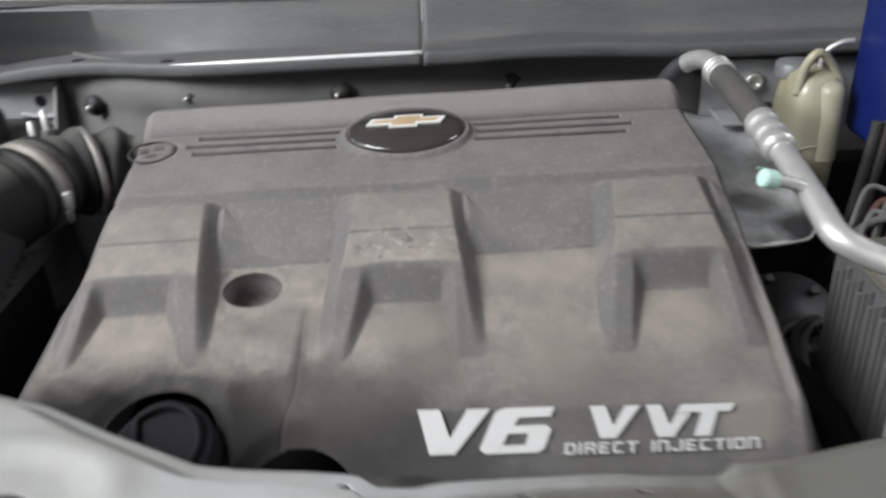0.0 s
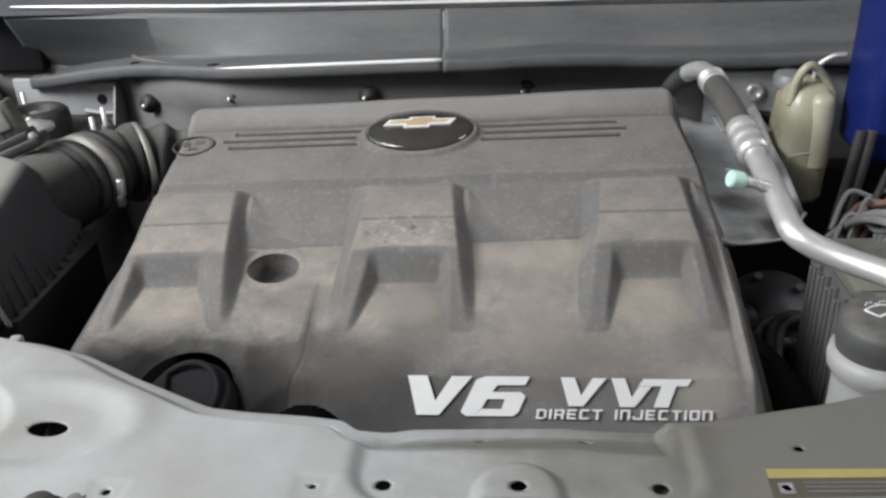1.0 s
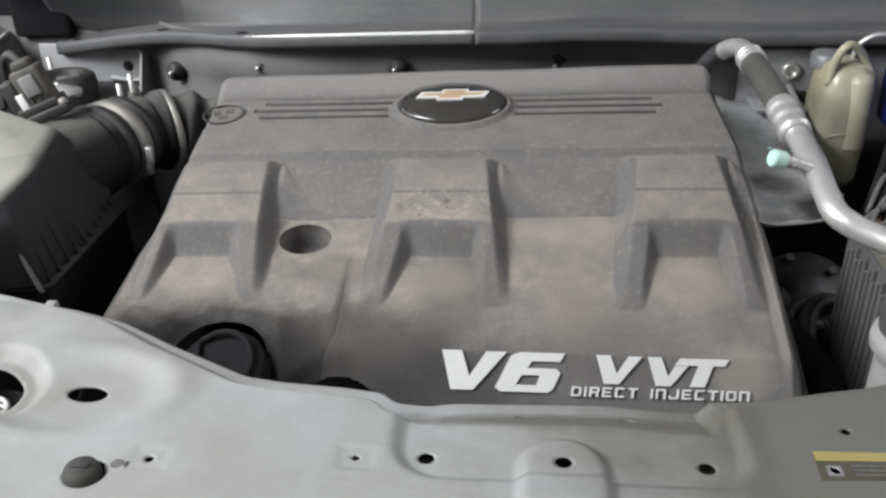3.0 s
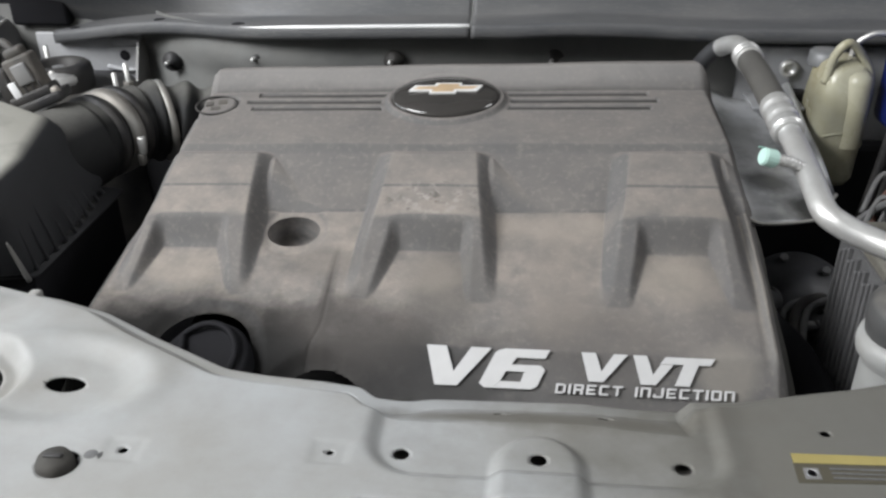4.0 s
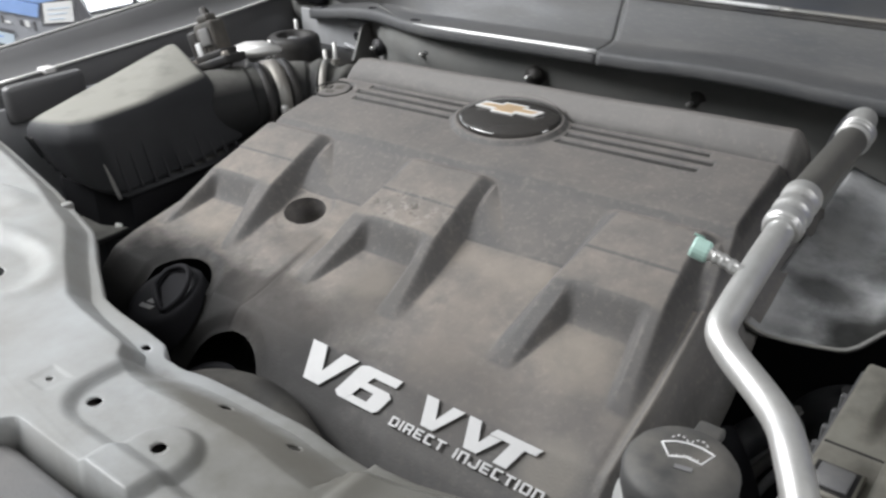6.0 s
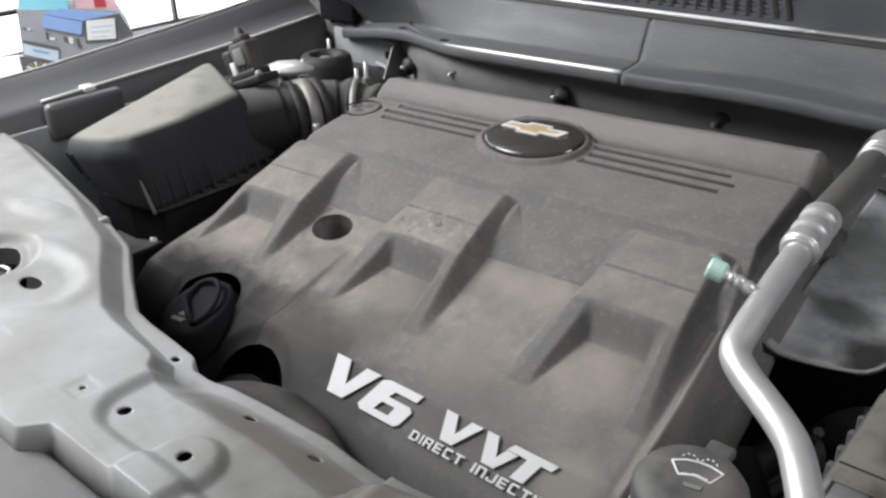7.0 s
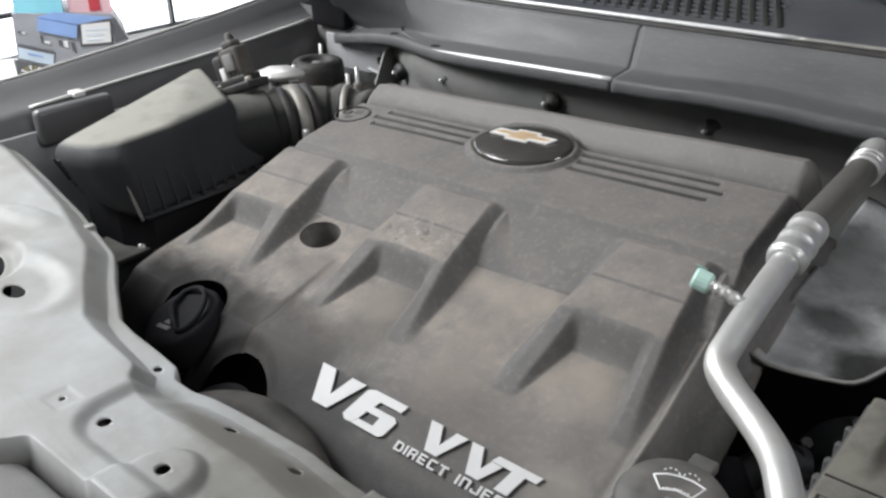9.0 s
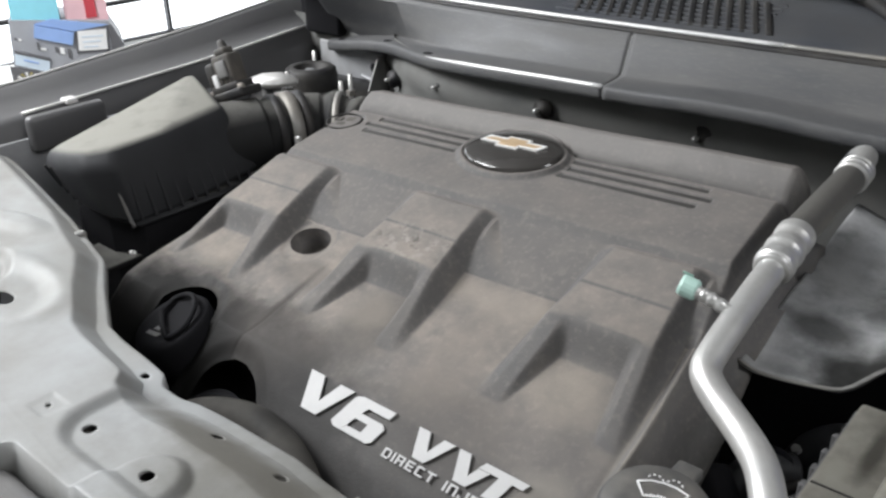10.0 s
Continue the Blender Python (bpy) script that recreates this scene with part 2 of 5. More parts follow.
M = dict(
    cover=material("cover_plastic", (0.125, 0.122, 0.121), 0.65, spec=0.16, second=(0.15, 0.143, 0.138), scale=26, amount=0.9, bump=0.45, bump_scale=520, dust=(0.31, 0.275, 0.243), dust_amount=0.95, dust_scale=34, dust_range=(0.20, 0.70), up_dust=(0.83, 0.95), patch=(-0.200, 0.060), stain=(0.003, -0.168, 0.045, 0.022), speck=0.18, edge_pale=0.15,
                   # Dark patches at the front edge, filler and pulley paint the front panel's shade.
                   # Rear groove line is dirt plus painted shade; the pale rear ridge, painted light.
                   # The dark strip down the right skirt paints its shade.
                   grime_and_shade=((-0.165, -0.400, 0.215, 0.106, (0.030, 0.0295, 0.029), 0.88), (-0.215, -0.350, 0.132, 0.080, (0.011, 0.0105, 0.010), 0.98), (-0.070, -0.376, 0.150, 0.088, (0.011, 0.0105, 0.010), 0.98), (-0.088, -0.30, 0.007, 0.075, (0.05, 0.046, 0.043), 0.7), (0.03, -0.400, 0.19, 0.046, (0.03, 0.0295, 0.029), 0.7), (0.085, -0.39, 0.24, 0.072, (0.095, 0.093, 0.092), 0.5), (0.02, -0.255, 0.035, 0.05, (0.09, 0.085, 0.08), 0.6), (-0.06, -0.30, 0.06, 0.035, (0.10, 0.092, 0.086), 0.5), (0.16, -0.305, 0.07, 0.04, (0.105, 0.096, 0.09), 0.45), (0.27, -0.25, 0.03, 0.09, (0.12, 0.113, 0.108), 0.3), (-0.10, -0.225, 0.05, 0.02, (0.105, 0.097, 0.09), 0.4), (0.12, -0.176, 0.060, 0.018, (0.32, 0.284, 0.246), 0.42), (0.236, -0.236, 0.034, 0.028, (0.33, 0.293, 0.249), 0.42), (0.004, -0.236, 0.034, 0.022, (0.30, 0.268, 0.232), 0.35), (-0.236, -0.238, 0.034, 0.022, (0.29, 0.258, 0.22), 0.35), (0.125, -0.245, 0.030, 0.060, (0.24, 0.212, 0.186), 0.35), (0.347, -0.24, 0.022, 0.17, (0.040, 0.040, 0.036), 0.8), (0.268, -0.325, 0.026, 0.022, (0.27, 0.25, 0.22), 0.55), (0.307, -0.25, 0.009, 0.085, (0.22, 0.208, 0.188), 0.35), (-0.318, -0.20, 0.014, 0.20, (0.05, 0.048, 0.046), 0.7), (-0.135, -0.372, 0.070, 0.055, (0.009, 0.0088, 0.0085), 0.98), (0.0, 0.060, 0.34, 0.022, (0.27, 0.258, 0.248), 0.55), (0.0, 0.0375, 0.34, 0.0062, (0.045, 0.043, 0.042), 0.75))),
    groove_shade=material("groove_shade_tone", (0.052, 0.050, 0.049), 0.6, spec=0.2, second=(0.08, 0.075, 0.07), scale=60, bump=0.2),
    line_hose=material("grey_line_rubber", (0.085, 0.083, 0.078), 0.42, spec=0.4, scale=90, amount=0.4, bump=0.08, dust=(0.20, 0.19, 0.17), dust_amount=0.35, dust_scale=25, dust_range=(0.3, 0.8)),
    hose=material("dull_black_rubber", (0.034, 0.033, 0.031), 0.6, scale=40, bump=0.2, dust=(0.11, 0.104, 0.094), dust_amount=0.6, dust_scale=15, spec=0.2),
    gusset=material("bluish_grey_steel", (0.40, 0.41, 0.43), 0.45, 0.2, scale=12, bump=0.06, dust=(0.30, 0.295, 0.29), dust_amount=0.5, dust_scale=12),
    letters=material("letter_silver", (0.56, 0.56, 0.56), 0.5, 0.0, scale=60, amount=0.25),
    # Large patch at the right paints weaker light; the ramp strip, shade and dirt.
    paint=material("beige_silver_paint", (0.340, 0.350, 0.356), 0.50, 0.12, spec=0.4, second=(0.340, 0.345, 0.343), scale=8, bump=0.06, dust=(0.215, 0.206, 0.185), dust_amount=0.70, dust_scale=6, speck=0.10, grime_and_shade=((0.39, -0.50, 0.29, 0.21, (0.120, 0.116, 0.101), 0.88), (0.115, -0.478, 0.115, 0.019, (0.125, 0.118, 0.102), 0.85), (-0.12, -0.42, 0.12, 0.03, (0.22, 0.212, 0.19), 0.45), (-0.295, -0.49, 0.05, 0.04, (0.17, 0.16, 0.14), 0.5))),
    steel=material("grey_body_steel", (0.20, 0.205, 0.21), 0.45, 0.2, scale=12, bump=0.06, dust=(0.27, 0.255, 0.235), dust_amount=0.6, dust_scale=8),
    fender=material("grey_fender_paint", (0.115, 0.115, 0.12), 0.4, 0.2, scale=4, amount=0.3, dust=(0.17, 0.168, 0.163), dust_amount=0.4, dust_scale=5, dust_range=(0.2, 0.8), coat=0.2),
    cowl=material("cowl_paint", (0.082, 0.085, 0.090), 0.45, 0.1, spec=0.35, second=(0.085, 0.087, 0.092), scale=9, amount=0.8, dust=(0.150, 0.148, 0.145), dust_amount=0.7, dust_scale=9, dust_range=(0.36, 0.66), stretch=(0.5, 2.6, 2.6), speck=0.30, bump=0.15, bump_scale=160),
    # Pale trim colour, also used for painted highlights.
    bright=material("bright_trim", (0.80, 0.80, 0.80), 0.25, 0.15, scale=20, amount=0.2),
    dark=material("black_plastic", (0.026, 0.026, 0.028), 0.5, spec=0.3, scale=20, bump=0.1, dust=(0.12, 0.11, 0.095), dust_amount=0.35, dust_scale=14),
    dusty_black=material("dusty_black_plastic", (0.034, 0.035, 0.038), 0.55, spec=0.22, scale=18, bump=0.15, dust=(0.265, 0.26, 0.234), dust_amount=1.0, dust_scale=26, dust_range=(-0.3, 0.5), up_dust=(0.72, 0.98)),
    rubber=material("hose_rubber", (0.075, 0.072, 0.068), 0.65, spec=0.3, scale=40, bump=0.2, dust=DUST, dust_amount=0.35, dust_scale=15),
    alu=material("aluminium_pipe", (0.68, 0.68, 0.67), 0.34, 0.62, second=(0.50, 0.50, 0.49), scale=50, bump=0.08, bump_scale=500, dust=(0.5, 0.48, 0.44), dust_amount=0.3, dust_scale=20),
    engine=material("engine_metal", (0.024, 0.024, 0.026), 0.7, 0.0, scale=30, bump=0.4, bump_scale=60, dust=(0.03, 0.028, 0.026), dust_amount=0.5, spec=0.05),
    engine_grey=material("dirty_cast_grey", (0.075, 0.077, 0.082), 0.5, 0.2, second=(0.03, 0.03, 0.032), scale=22, amount=0.9, bump=0.4, bump_scale=70),
    plastic_grey=material("grey_grain_plastic", (0.15, 0.15, 0.152), 0.65, scale=30, bump=0.4, bump_scale=500, dust=(0.24, 0.23, 0.22), dust_amount=0.6, dust_scale=10),
    gloss=material("glossy_black", (0.040, 0.037, 0.034), 0.12, scale=30, coat=0.6),
    gold=material("gold_badge", (0.62, 0.46, 0.29), 0.35, 0.3, scale=60),
    chrome=material("chrome", (0.88, 0.87, 0.85), 0.22, 0.15, scale=60, amount=0.1),
    tank=material("yellowed_tank", (0.48, 0.47, 0.36), 0.24, second=(0.36, 0.32, 0.19), scale=14, amount=0.9, dust=(0.24, 0.21, 0.15), dust_amount=0.5, dust_scale=9, dust_range=(0.45, 0.7)),
    jug=material("blue_jug", (0.008, 0.018, 0.13), 0.4, scale=10, bump=0.05, spec=0.25),
    green=material("green_cap", (0.50, 0.72, 0.65), 0.4, scale=40),
    white=material("white_plastic", (0.33, 0.335, 0.33), 0.45, scale=20, dust=(0.28, 0.265, 0.24), dust_amount=0.5),
    icon=material("white_print", (0.75, 0.75, 0.75), 0.6, scale=50, amount=0.2),
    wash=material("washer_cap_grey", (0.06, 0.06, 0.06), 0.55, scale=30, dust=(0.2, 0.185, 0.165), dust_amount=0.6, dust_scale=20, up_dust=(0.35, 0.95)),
    tan=material("dusty_tan_plastic", (0.14, 0.132, 0.112), 0.7, second=(0.23, 0.215, 0.185), scale=34, bump=0.8, bump_scale=70, dust=(0.29, 0.28, 0.245), dust_amount=0.8, dust_scale=26, up_dust=(0.2, 0.9), grime_and_shade=((0.452, -0.165, 0.007, 0.040, (0.045, 0.042, 0.034), 0.8), (0.436, -0.200, 0.010, 0.016, (0.30, 0.29, 0.25), 0.6))),
    # Pale and dark blotches paint the cloudy reflections on the sheet.
    shield=material("shield_grey", (0.66, 0.668, 0.68), 0.33, 0.4, second=(0.15, 0.155, 0.15), scale=16, amount=1.0, bump=0.9, bump_scale=14, dust=(0.62, 0.62, 0.61), dust_amount=0.8, dust_scale=11, dust_range=(0.44, 0.66), grime_and_shade=((0.412, -0.062, 0.040, 0.035, (0.02, 0.02, 0.018), 0.9), (0.362, -0.020, 0.036, 0.018, (0.045, 0.046, 0.043), 0.75), (0.41, 0.04, 0.022, 0.03, (0.06, 0.062, 0.06), 0.7))),
    pad=material("firewall_pad", (0.160, 0.163, 0.158), 0.75, scale=18, second=(0.10, 0.102, 0.10), bump=0.6, bump_scale=60, dust=(0.20, 0.196, 0.185), dust_amount=0.5, dust_scale=14),
    band=material("dull_clamp_band", (0.30, 0.30, 0.29), 0.45, 0.5, scale=30, dust=DUST, dust_amount=0.5),
    near_black=material("near_black_matte", (0.016, 0.016, 0.018), 0.75, scale=20, bump=0.1, spec=0.08),
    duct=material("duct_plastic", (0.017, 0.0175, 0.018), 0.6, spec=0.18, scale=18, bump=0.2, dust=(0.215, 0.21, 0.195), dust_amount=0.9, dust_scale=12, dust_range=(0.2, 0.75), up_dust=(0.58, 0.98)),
    scuttle=material("scuttle_plastic", (0.07, 0.076, 0.088), 0.5, scale=12, bump=0.2, dust=(0.10, 0.10, 0.10), dust_amount=0.5),
    loom=material("grey_loom", (0.18, 0.18, 0.187), 0.7, scale=30, dust=(0.27, 0.265, 0.25), dust_amount=0.5, dust_scale=40),
    sleeve=material("grey_sleeve", (0.095, 0.097, 0.105), 0.6, second=(0.05, 0.05, 0.054), scale=1.0, amount=0.9, stretch=(300, 300, 8), bump=0.1, dust=(0.24, 0.235, 0.22), dust_amount=0.45, dust_scale=30),
    glass=material("dark_glass", (0.02, 0.025, 0.03), 0.08, scale=5),
    yellow=material("label_yellow", (0.33, 0.275, 0.10), 0.6, scale=40),
    label=material("label_olive", (0.075, 0.068, 0.048), 0.6, scale=40),
    wall=material("garage_wall", (0.74, 0.74, 0.73), 0.85, scale=3, bump=0.1),
    concrete=material("garage_concrete", (0.36, 0.36, 0.35), 0.8, scale=4, bump=0.2, bump_scale=50),
    rack=material("white_rack", (0.80, 0.80, 0.80), 0.6, scale=6, amount=0.15),
    # Glow added to make the white background overbright.
    backdrop_glow=material("backdrop_glow_panel", (0.92, 0.96, 1.0), 0.5, scale=2, amount=0.1, emit=3.0),
    rackline=material("rack_line", (0.06, 0.06, 0.065), 0.5, scale=10),
    box=material("dark_carton", (0.36, 0.37, 0.40), 0.5, scale=10),
    boxblue=material("blue_carton", (0.30, 0.45, 0.80), 0.5, scale=10),
    cyan=material("cyan_carton", (0.30, 0.72, 0.85), 0.5, scale=10),
    rust=material("brown_wire", (0.17, 0.085, 0.065), 0.6, scale=40, dust=(0.25, 0.22, 0.19), dust_amount=0.4),
    pink=material("pink_carton", (0.80, 0.52, 0.56), 0.5, scale=10),
    pale=material("pale_blue_print", (0.62, 0.72, 0.82), 0.5, scale=10),
    ink=material("black_print", (0.13, 0.13, 0.14), 0.5, scale=10),
    red=material("red_carton", (0.55, 0.06, 0.08), 0.5, scale=10),
    liner=material("hood_liner_bounce", (0.30, 0.305, 0.315), 0.8, scale=20, spec=0.2, bump=0.3, bump_scale=90),
    # Near-black for surfaces and holes that only show as deep shade.
    inside=material("deep_shade_black", (0.020, 0.020, 0.022), 0.9, scale=20, spec=0.1),
)


# ---- building helpers ----
def mesh_object(name, bm, mat, smooth=True):
    me = bpy.data.meshes.new(name)
    bm.to_mesh(me)
    bm.free()
    for m in (mat if isinstance(mat, list) else [mat]):
        me.materials.append(m)
    if smooth:
        for p in me.polygons:
            p.use_smooth = True
    return new(name, me)


def thing(name, at, label, category, group="", kind=""):
    ob = new(name)
    ob.location = at
    ob.empty_display_size = 0.02
    return tagged(ob, label, category, group, kind)


def part(name, bm, mat, parent, label="", smooth=True):
    ob = mesh_object(name, bm, mat, smooth)
    ob.parent = parent
    if parent.type == "EMPTY":
        ob.matrix_parent_inverse = Matrix.Translation(-Vector(parent.location))
    return tagged(ob, label)


def solo(name, bm, mat, label, category, group="", kind="", smooth=True):
    return tagged(mesh_object(name, bm, mat, smooth), label, category, group, kind)


def sharp(ob, degrees=35):
    """Keep hard edges hard in a smooth-shaded mesh."""
    ob.data.set_sharp_from_angle(angle=radians(degrees))
    return ob


def box(lo, hi, bevel=0.0, segments=2, turn=None):
    bm = bmesh.new()
    bmesh.ops.create_cube(bm, size=1)
    size, mid = Vector(hi) - Vector(lo), (Vector(hi) + Vector(lo)) / 2
    bmesh.ops.scale(bm, vec=size, verts=bm.verts)
    if bevel:
        bmesh.ops.bevel(bm, geom=bm.edges[:], offset=bevel, segments=segments, affect="EDGES", profile=0.5)
    m = Matrix.Translation(mid) @ (turn or Matrix.Identity(4))
    bmesh.ops.transform(bm, matrix=m, verts=bm.verts)
    return bm


def joined(*bms):
    out = bmesh.new()
    for b in bms:
        me = bpy.data.meshes.new("tmp")
        b.to_mesh(me)
        b.free()
        out.from_mesh(me)
        bpy.data.meshes.remove(me)
    return out


def spline(points, steps=10):
    """A smooth line through the points (Catmull-Rom)."""
    p = [np.array(q, float) for q in points]
    p = [2 * p[0] - p[1]] + p + [2 * p[-1] - p[-2]]
    out = []
    for i in range(1, len(p) - 2):
        for k in range(steps):
            t = k / steps
            out.append(0.5 * (2 * p[i] + (p[i + 1] - p[i - 1]) * t + (2 * p[i - 1] - 5 * p[i] + 4 * p[i + 1] - p[i + 2]) * t * t
                              + (3 * p[i] - p[i - 1] - 3 * p[i + 1] + p[i + 2]) * t ** 3))
    return out + [p[-2]]


def tube(points, radius, segments=20, steps=10, smooth=True, caps=True):
    """A round tube along a line; radius may be a function of 0..1."""
    line = spline(points, steps) if smooth else [np.array(q, float) for q in points]
    bm, rings = bmesh.new(), []
    side = None
    for i, c in enumerate(line):
        a = line[min(i + 1, len(line) - 1)] - line[max(i - 1, 0)]
        a = a / np.linalg.norm(a)
        if side is None:
            side = np.cross(a, (0, 0, 1) if abs(a[2]) < 0.9 else (1, 0, 0))
        side = side - a * (side @ a)
        side = side / np.linalg.norm(side)
        up = np.cross(a, side)
        r = radius(i / (len(line) - 1)) if callable(radius) else radius
        rings.append([bm.verts.new(c + r * (math.cos(2 * math.pi * k / segments) * side + math.sin(2 * math.pi * k / segments) * up)) for k in range(segments)])
    for one, two in zip(rings, rings[1:]):
        for k in range(segments):
            bm.faces.new((one[k], one[(k + 1) % segments], two[(k + 1) % segments], two[k]))
    if caps:
        bm.faces.new(rings[0][::-1])
        bm.faces.new(rings[-1])
    bmesh.ops.recalc_face_normals(bm, faces=bm.faces)
    return bm


def lathe(profile, m, segments=40):
    """Rows of (radius, height) turned round the z axis of the pose m."""
    bm, rings = bmesh.new(), []
    for r, h in profile:
        rings.append([bm.verts.new(m @ Vector((max(r, 1e-5) * math.cos(2 * math.pi * k / segments), max(r, 1e-5) * math.sin(2 * math.pi * k / segments), h))) for k in range(segments)])
    for one, two in zip(rings, rings[1:]):
        for k in range(segments):
            bm.faces.new((one[k], one[(k + 1) % segments], two[(k + 1) % segments], two[k]))
    bmesh.ops.remove_doubles(bm, verts=bm.verts, dist=2e-5)
    bmesh.ops.recalc_face_normals(bm, faces=bm.faces)
    return bm


def prism(polygon, depth, m):
    """A flat outline in x, y pulled up by depth in z, at the pose m."""
    bm = bmesh.new()
    low = [bm.verts.new(m @ Vector((x, y, 0))) for x, y in polygon]
    high = [bm.verts.new(m @ Vector((x, y, depth))) for x, y in polygon]
    bm.faces.new(low[::-1])
    bm.faces.new(high)
    k = len(polygon)
    for i in range(k):
        bm.faces.new((low[i], low[(i + 1) % k], high[(i + 1) % k], high[i]))
    bmesh.ops.recalc_face_normals(bm, faces=bm.faces)
    return bm


def sheet(px, py, pz, keep=None, snaps=()):
    """A surface from arrays of places; cells where keep is false are left open, with round edges at snaps (x, y, rx, ry)."""
    nu, nv = px.shape
    px, py = px.copy(), py.copy()
    cells = np.ones((nu - 1, nv - 1), bool)
    cx, cy = (px[1:, 1:] + px[:-1, :-1]) / 2, (py[1:, 1:] + py[:-1, :-1]) / 2
    for x, y, rx, ry in snaps:
        inside = ((cx - x) / rx) ** 2 + ((cy - y) / ry) ** 2 < 1
        cells &= ~inside
        touch = np.zeros((nu, nv), bool)
        for a in (0, 1):
            for b in (0, 1):
                touch[a:nu - 1 + a, b:nv - 1 + b] |= inside
        d = np.sqrt(((px - x) / rx) ** 2 + ((py - y) / ry) ** 2)
        move = touch & (d > 0.3)
        px[move] = x + (px[move] - x) / d[move]
        py[move] = y + (py[move] - y) / d[move]
    if keep is not None:
        cells &= keep
    bm = bmesh.new()
    verts = {}

    def vert(i, j):
        if (i, j) not in verts:
            verts[i, j] = bm.verts.new((px[i, j], py[i, j], pz[i, j]))
        return verts[i, j]

    for i, j in zip(*np.nonzero(cells)):
        bm.faces.new((vert(i, j), vert(i + 1, j), vert(i + 1, j + 1), vert(i, j + 1)))
    return bm


def step(x, a, b):
    """0 at a, 1 at b, rounded between."""
    t = np.clip((x - a) / (b - a), 0, 1)
    return t * t * (3 - 2 * t)


# ---- garage round the car ----
def slab(name, lo, hi, mat, label, category):
    return solo(name, box(lo, hi), mat, label, category, kind="structure", smooth=False)


slab("floor", (-5, -5, -0.1), (5, 5, 0), M["concrete"], "grey concrete garage floor", "floor")
slab("ceiling", (-5, -5, 3.2), (5, 5, 3.3), M["wall"], "pale painted garage ceiling", "ceiling")
slab("wall_north", (-5, 5, 0), (5, 5.1, 3.2), M["wall"], "pale plastered garage wall", "wall")
slab("wall_south", (-5, -5.1, 0), (5, -5, 3.2), M["wall"], "pale plastered garage wall", "wall")
slab("wall_west", (-5.1, -5, 0), (-5, -1.6, 3.2), M["wall"], "pale plastered garage wall", "wall")
slab("wall_west_end", (-5.1, 4.2, 0), (-5, 5, 3.2), M["wall"], "pale plastered garage wall", "wall")
slab("wall_west_head", (-5.1, -1.6, 2.6), (-5, 4.2, 3.2), M["wall"], "pale plastered garage wall", "wall")
# Overbright white background drawn as glowing panels between dark bars.
window = thing("glow_backdrop_1", (-5.05, 1.3, 0), "overbright white backdrop of glowing panels with thin dark bars", "window", kind="structure")
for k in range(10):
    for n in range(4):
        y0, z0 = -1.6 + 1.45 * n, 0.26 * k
        part("glow_panel", box((-5.06, y0 + 0.012, z0 + 0.012), (-5.05, y0 + 1.438, z0 + 0.248)), M["backdrop_glow"], window, smooth=False)
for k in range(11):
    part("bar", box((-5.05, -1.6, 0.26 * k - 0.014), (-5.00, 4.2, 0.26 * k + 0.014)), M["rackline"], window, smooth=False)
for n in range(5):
    part("upright_bar", box((-5.05, -1.612 + 1.45 * n, 0), (-5.01, -1.588 + 1.45 * n, 2.6)), M["rackline"], window, smooth=False)

# ---- the raised hood over the bay, unseen, added to shade and reflect ----
hood = thing("hood", (0, 0.36, 1.08), "unseen raised hood over the bay, added to shade and reflect light", "hood")
tilt = Matrix.Translation((0, 0.36, 1.10)) @ pose(0, 0, 0, 118)
part("skin", box((-0.74, 0.0, -0.030), (0.74, 1.02, -0.022), 0.003), M["fender"], hood).matrix_basis = tilt
part("lining", box((-0.66, 0.06, -0.022), (0.66, 0.94, -0.004), 0.006), M["liner"], hood, "grey lining set pale enough to bounce light").matrix_basis = tilt
for x in (-0.66, 0.66):
    part("hinge", box((x - 0.02, -0.06, -0.02), (x + 0.02, 0.10, 0.0), 0.003), M["dark"], hood).matrix_basis = tilt
slab("wall_east", (5, -5, 0), (5.1, 5, 3.2), M["wall"], "pale plastered garage wall", "wall")

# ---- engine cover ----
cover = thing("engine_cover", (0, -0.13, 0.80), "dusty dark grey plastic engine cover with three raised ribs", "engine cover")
BASE_Y = (-0.372, -0.362, -0.352, -0.341, -0.316, -0.266, -0.158, -0.092, -0.0860, -0.078, 0.034, 0.044, 0.066, 0.084)
BASE_Z = (0.770, 0.795, 0.812, 0.8255, 0.8495, 0.8665, 0.9055, 0.9430, 0.9500, 0.9525, 0.971, 0.9735, 0.979, 0.978)
POD_Y = (-0.40, -0.268, -0.190, -0.1525, -0.1510, -0.106, -0.100, -0.094)
POD_Z = (0.70, 0.866, 0.9165, 0.9305, 0.9317, 0.9478, 0.9475, 0.944)
# outer left and right at the top and at the tips, inner floor left and right at the back and at the tips
PODS = ((-0.277, -0.188, -0.292, -0.171, -0.266, -0.207, -0.277, -0.183),
        (-0.048, 0.043, -0.067, 0.062, -0.030, 0.034, -0.048, 0.041),
        (0.195, 0.276, 0.169, 0.296, 0.206, 0.267, 0.190, 0.279))


def soft_profile(y, ys, zs, r=0.0022):
    return sum(w * np.interp(y + d * r, ys, zs) for d, w in ((-1, 0.15), (-0.5, 0.2), (0, 0.3), (0.5, 0.2), (1, 0.15)))


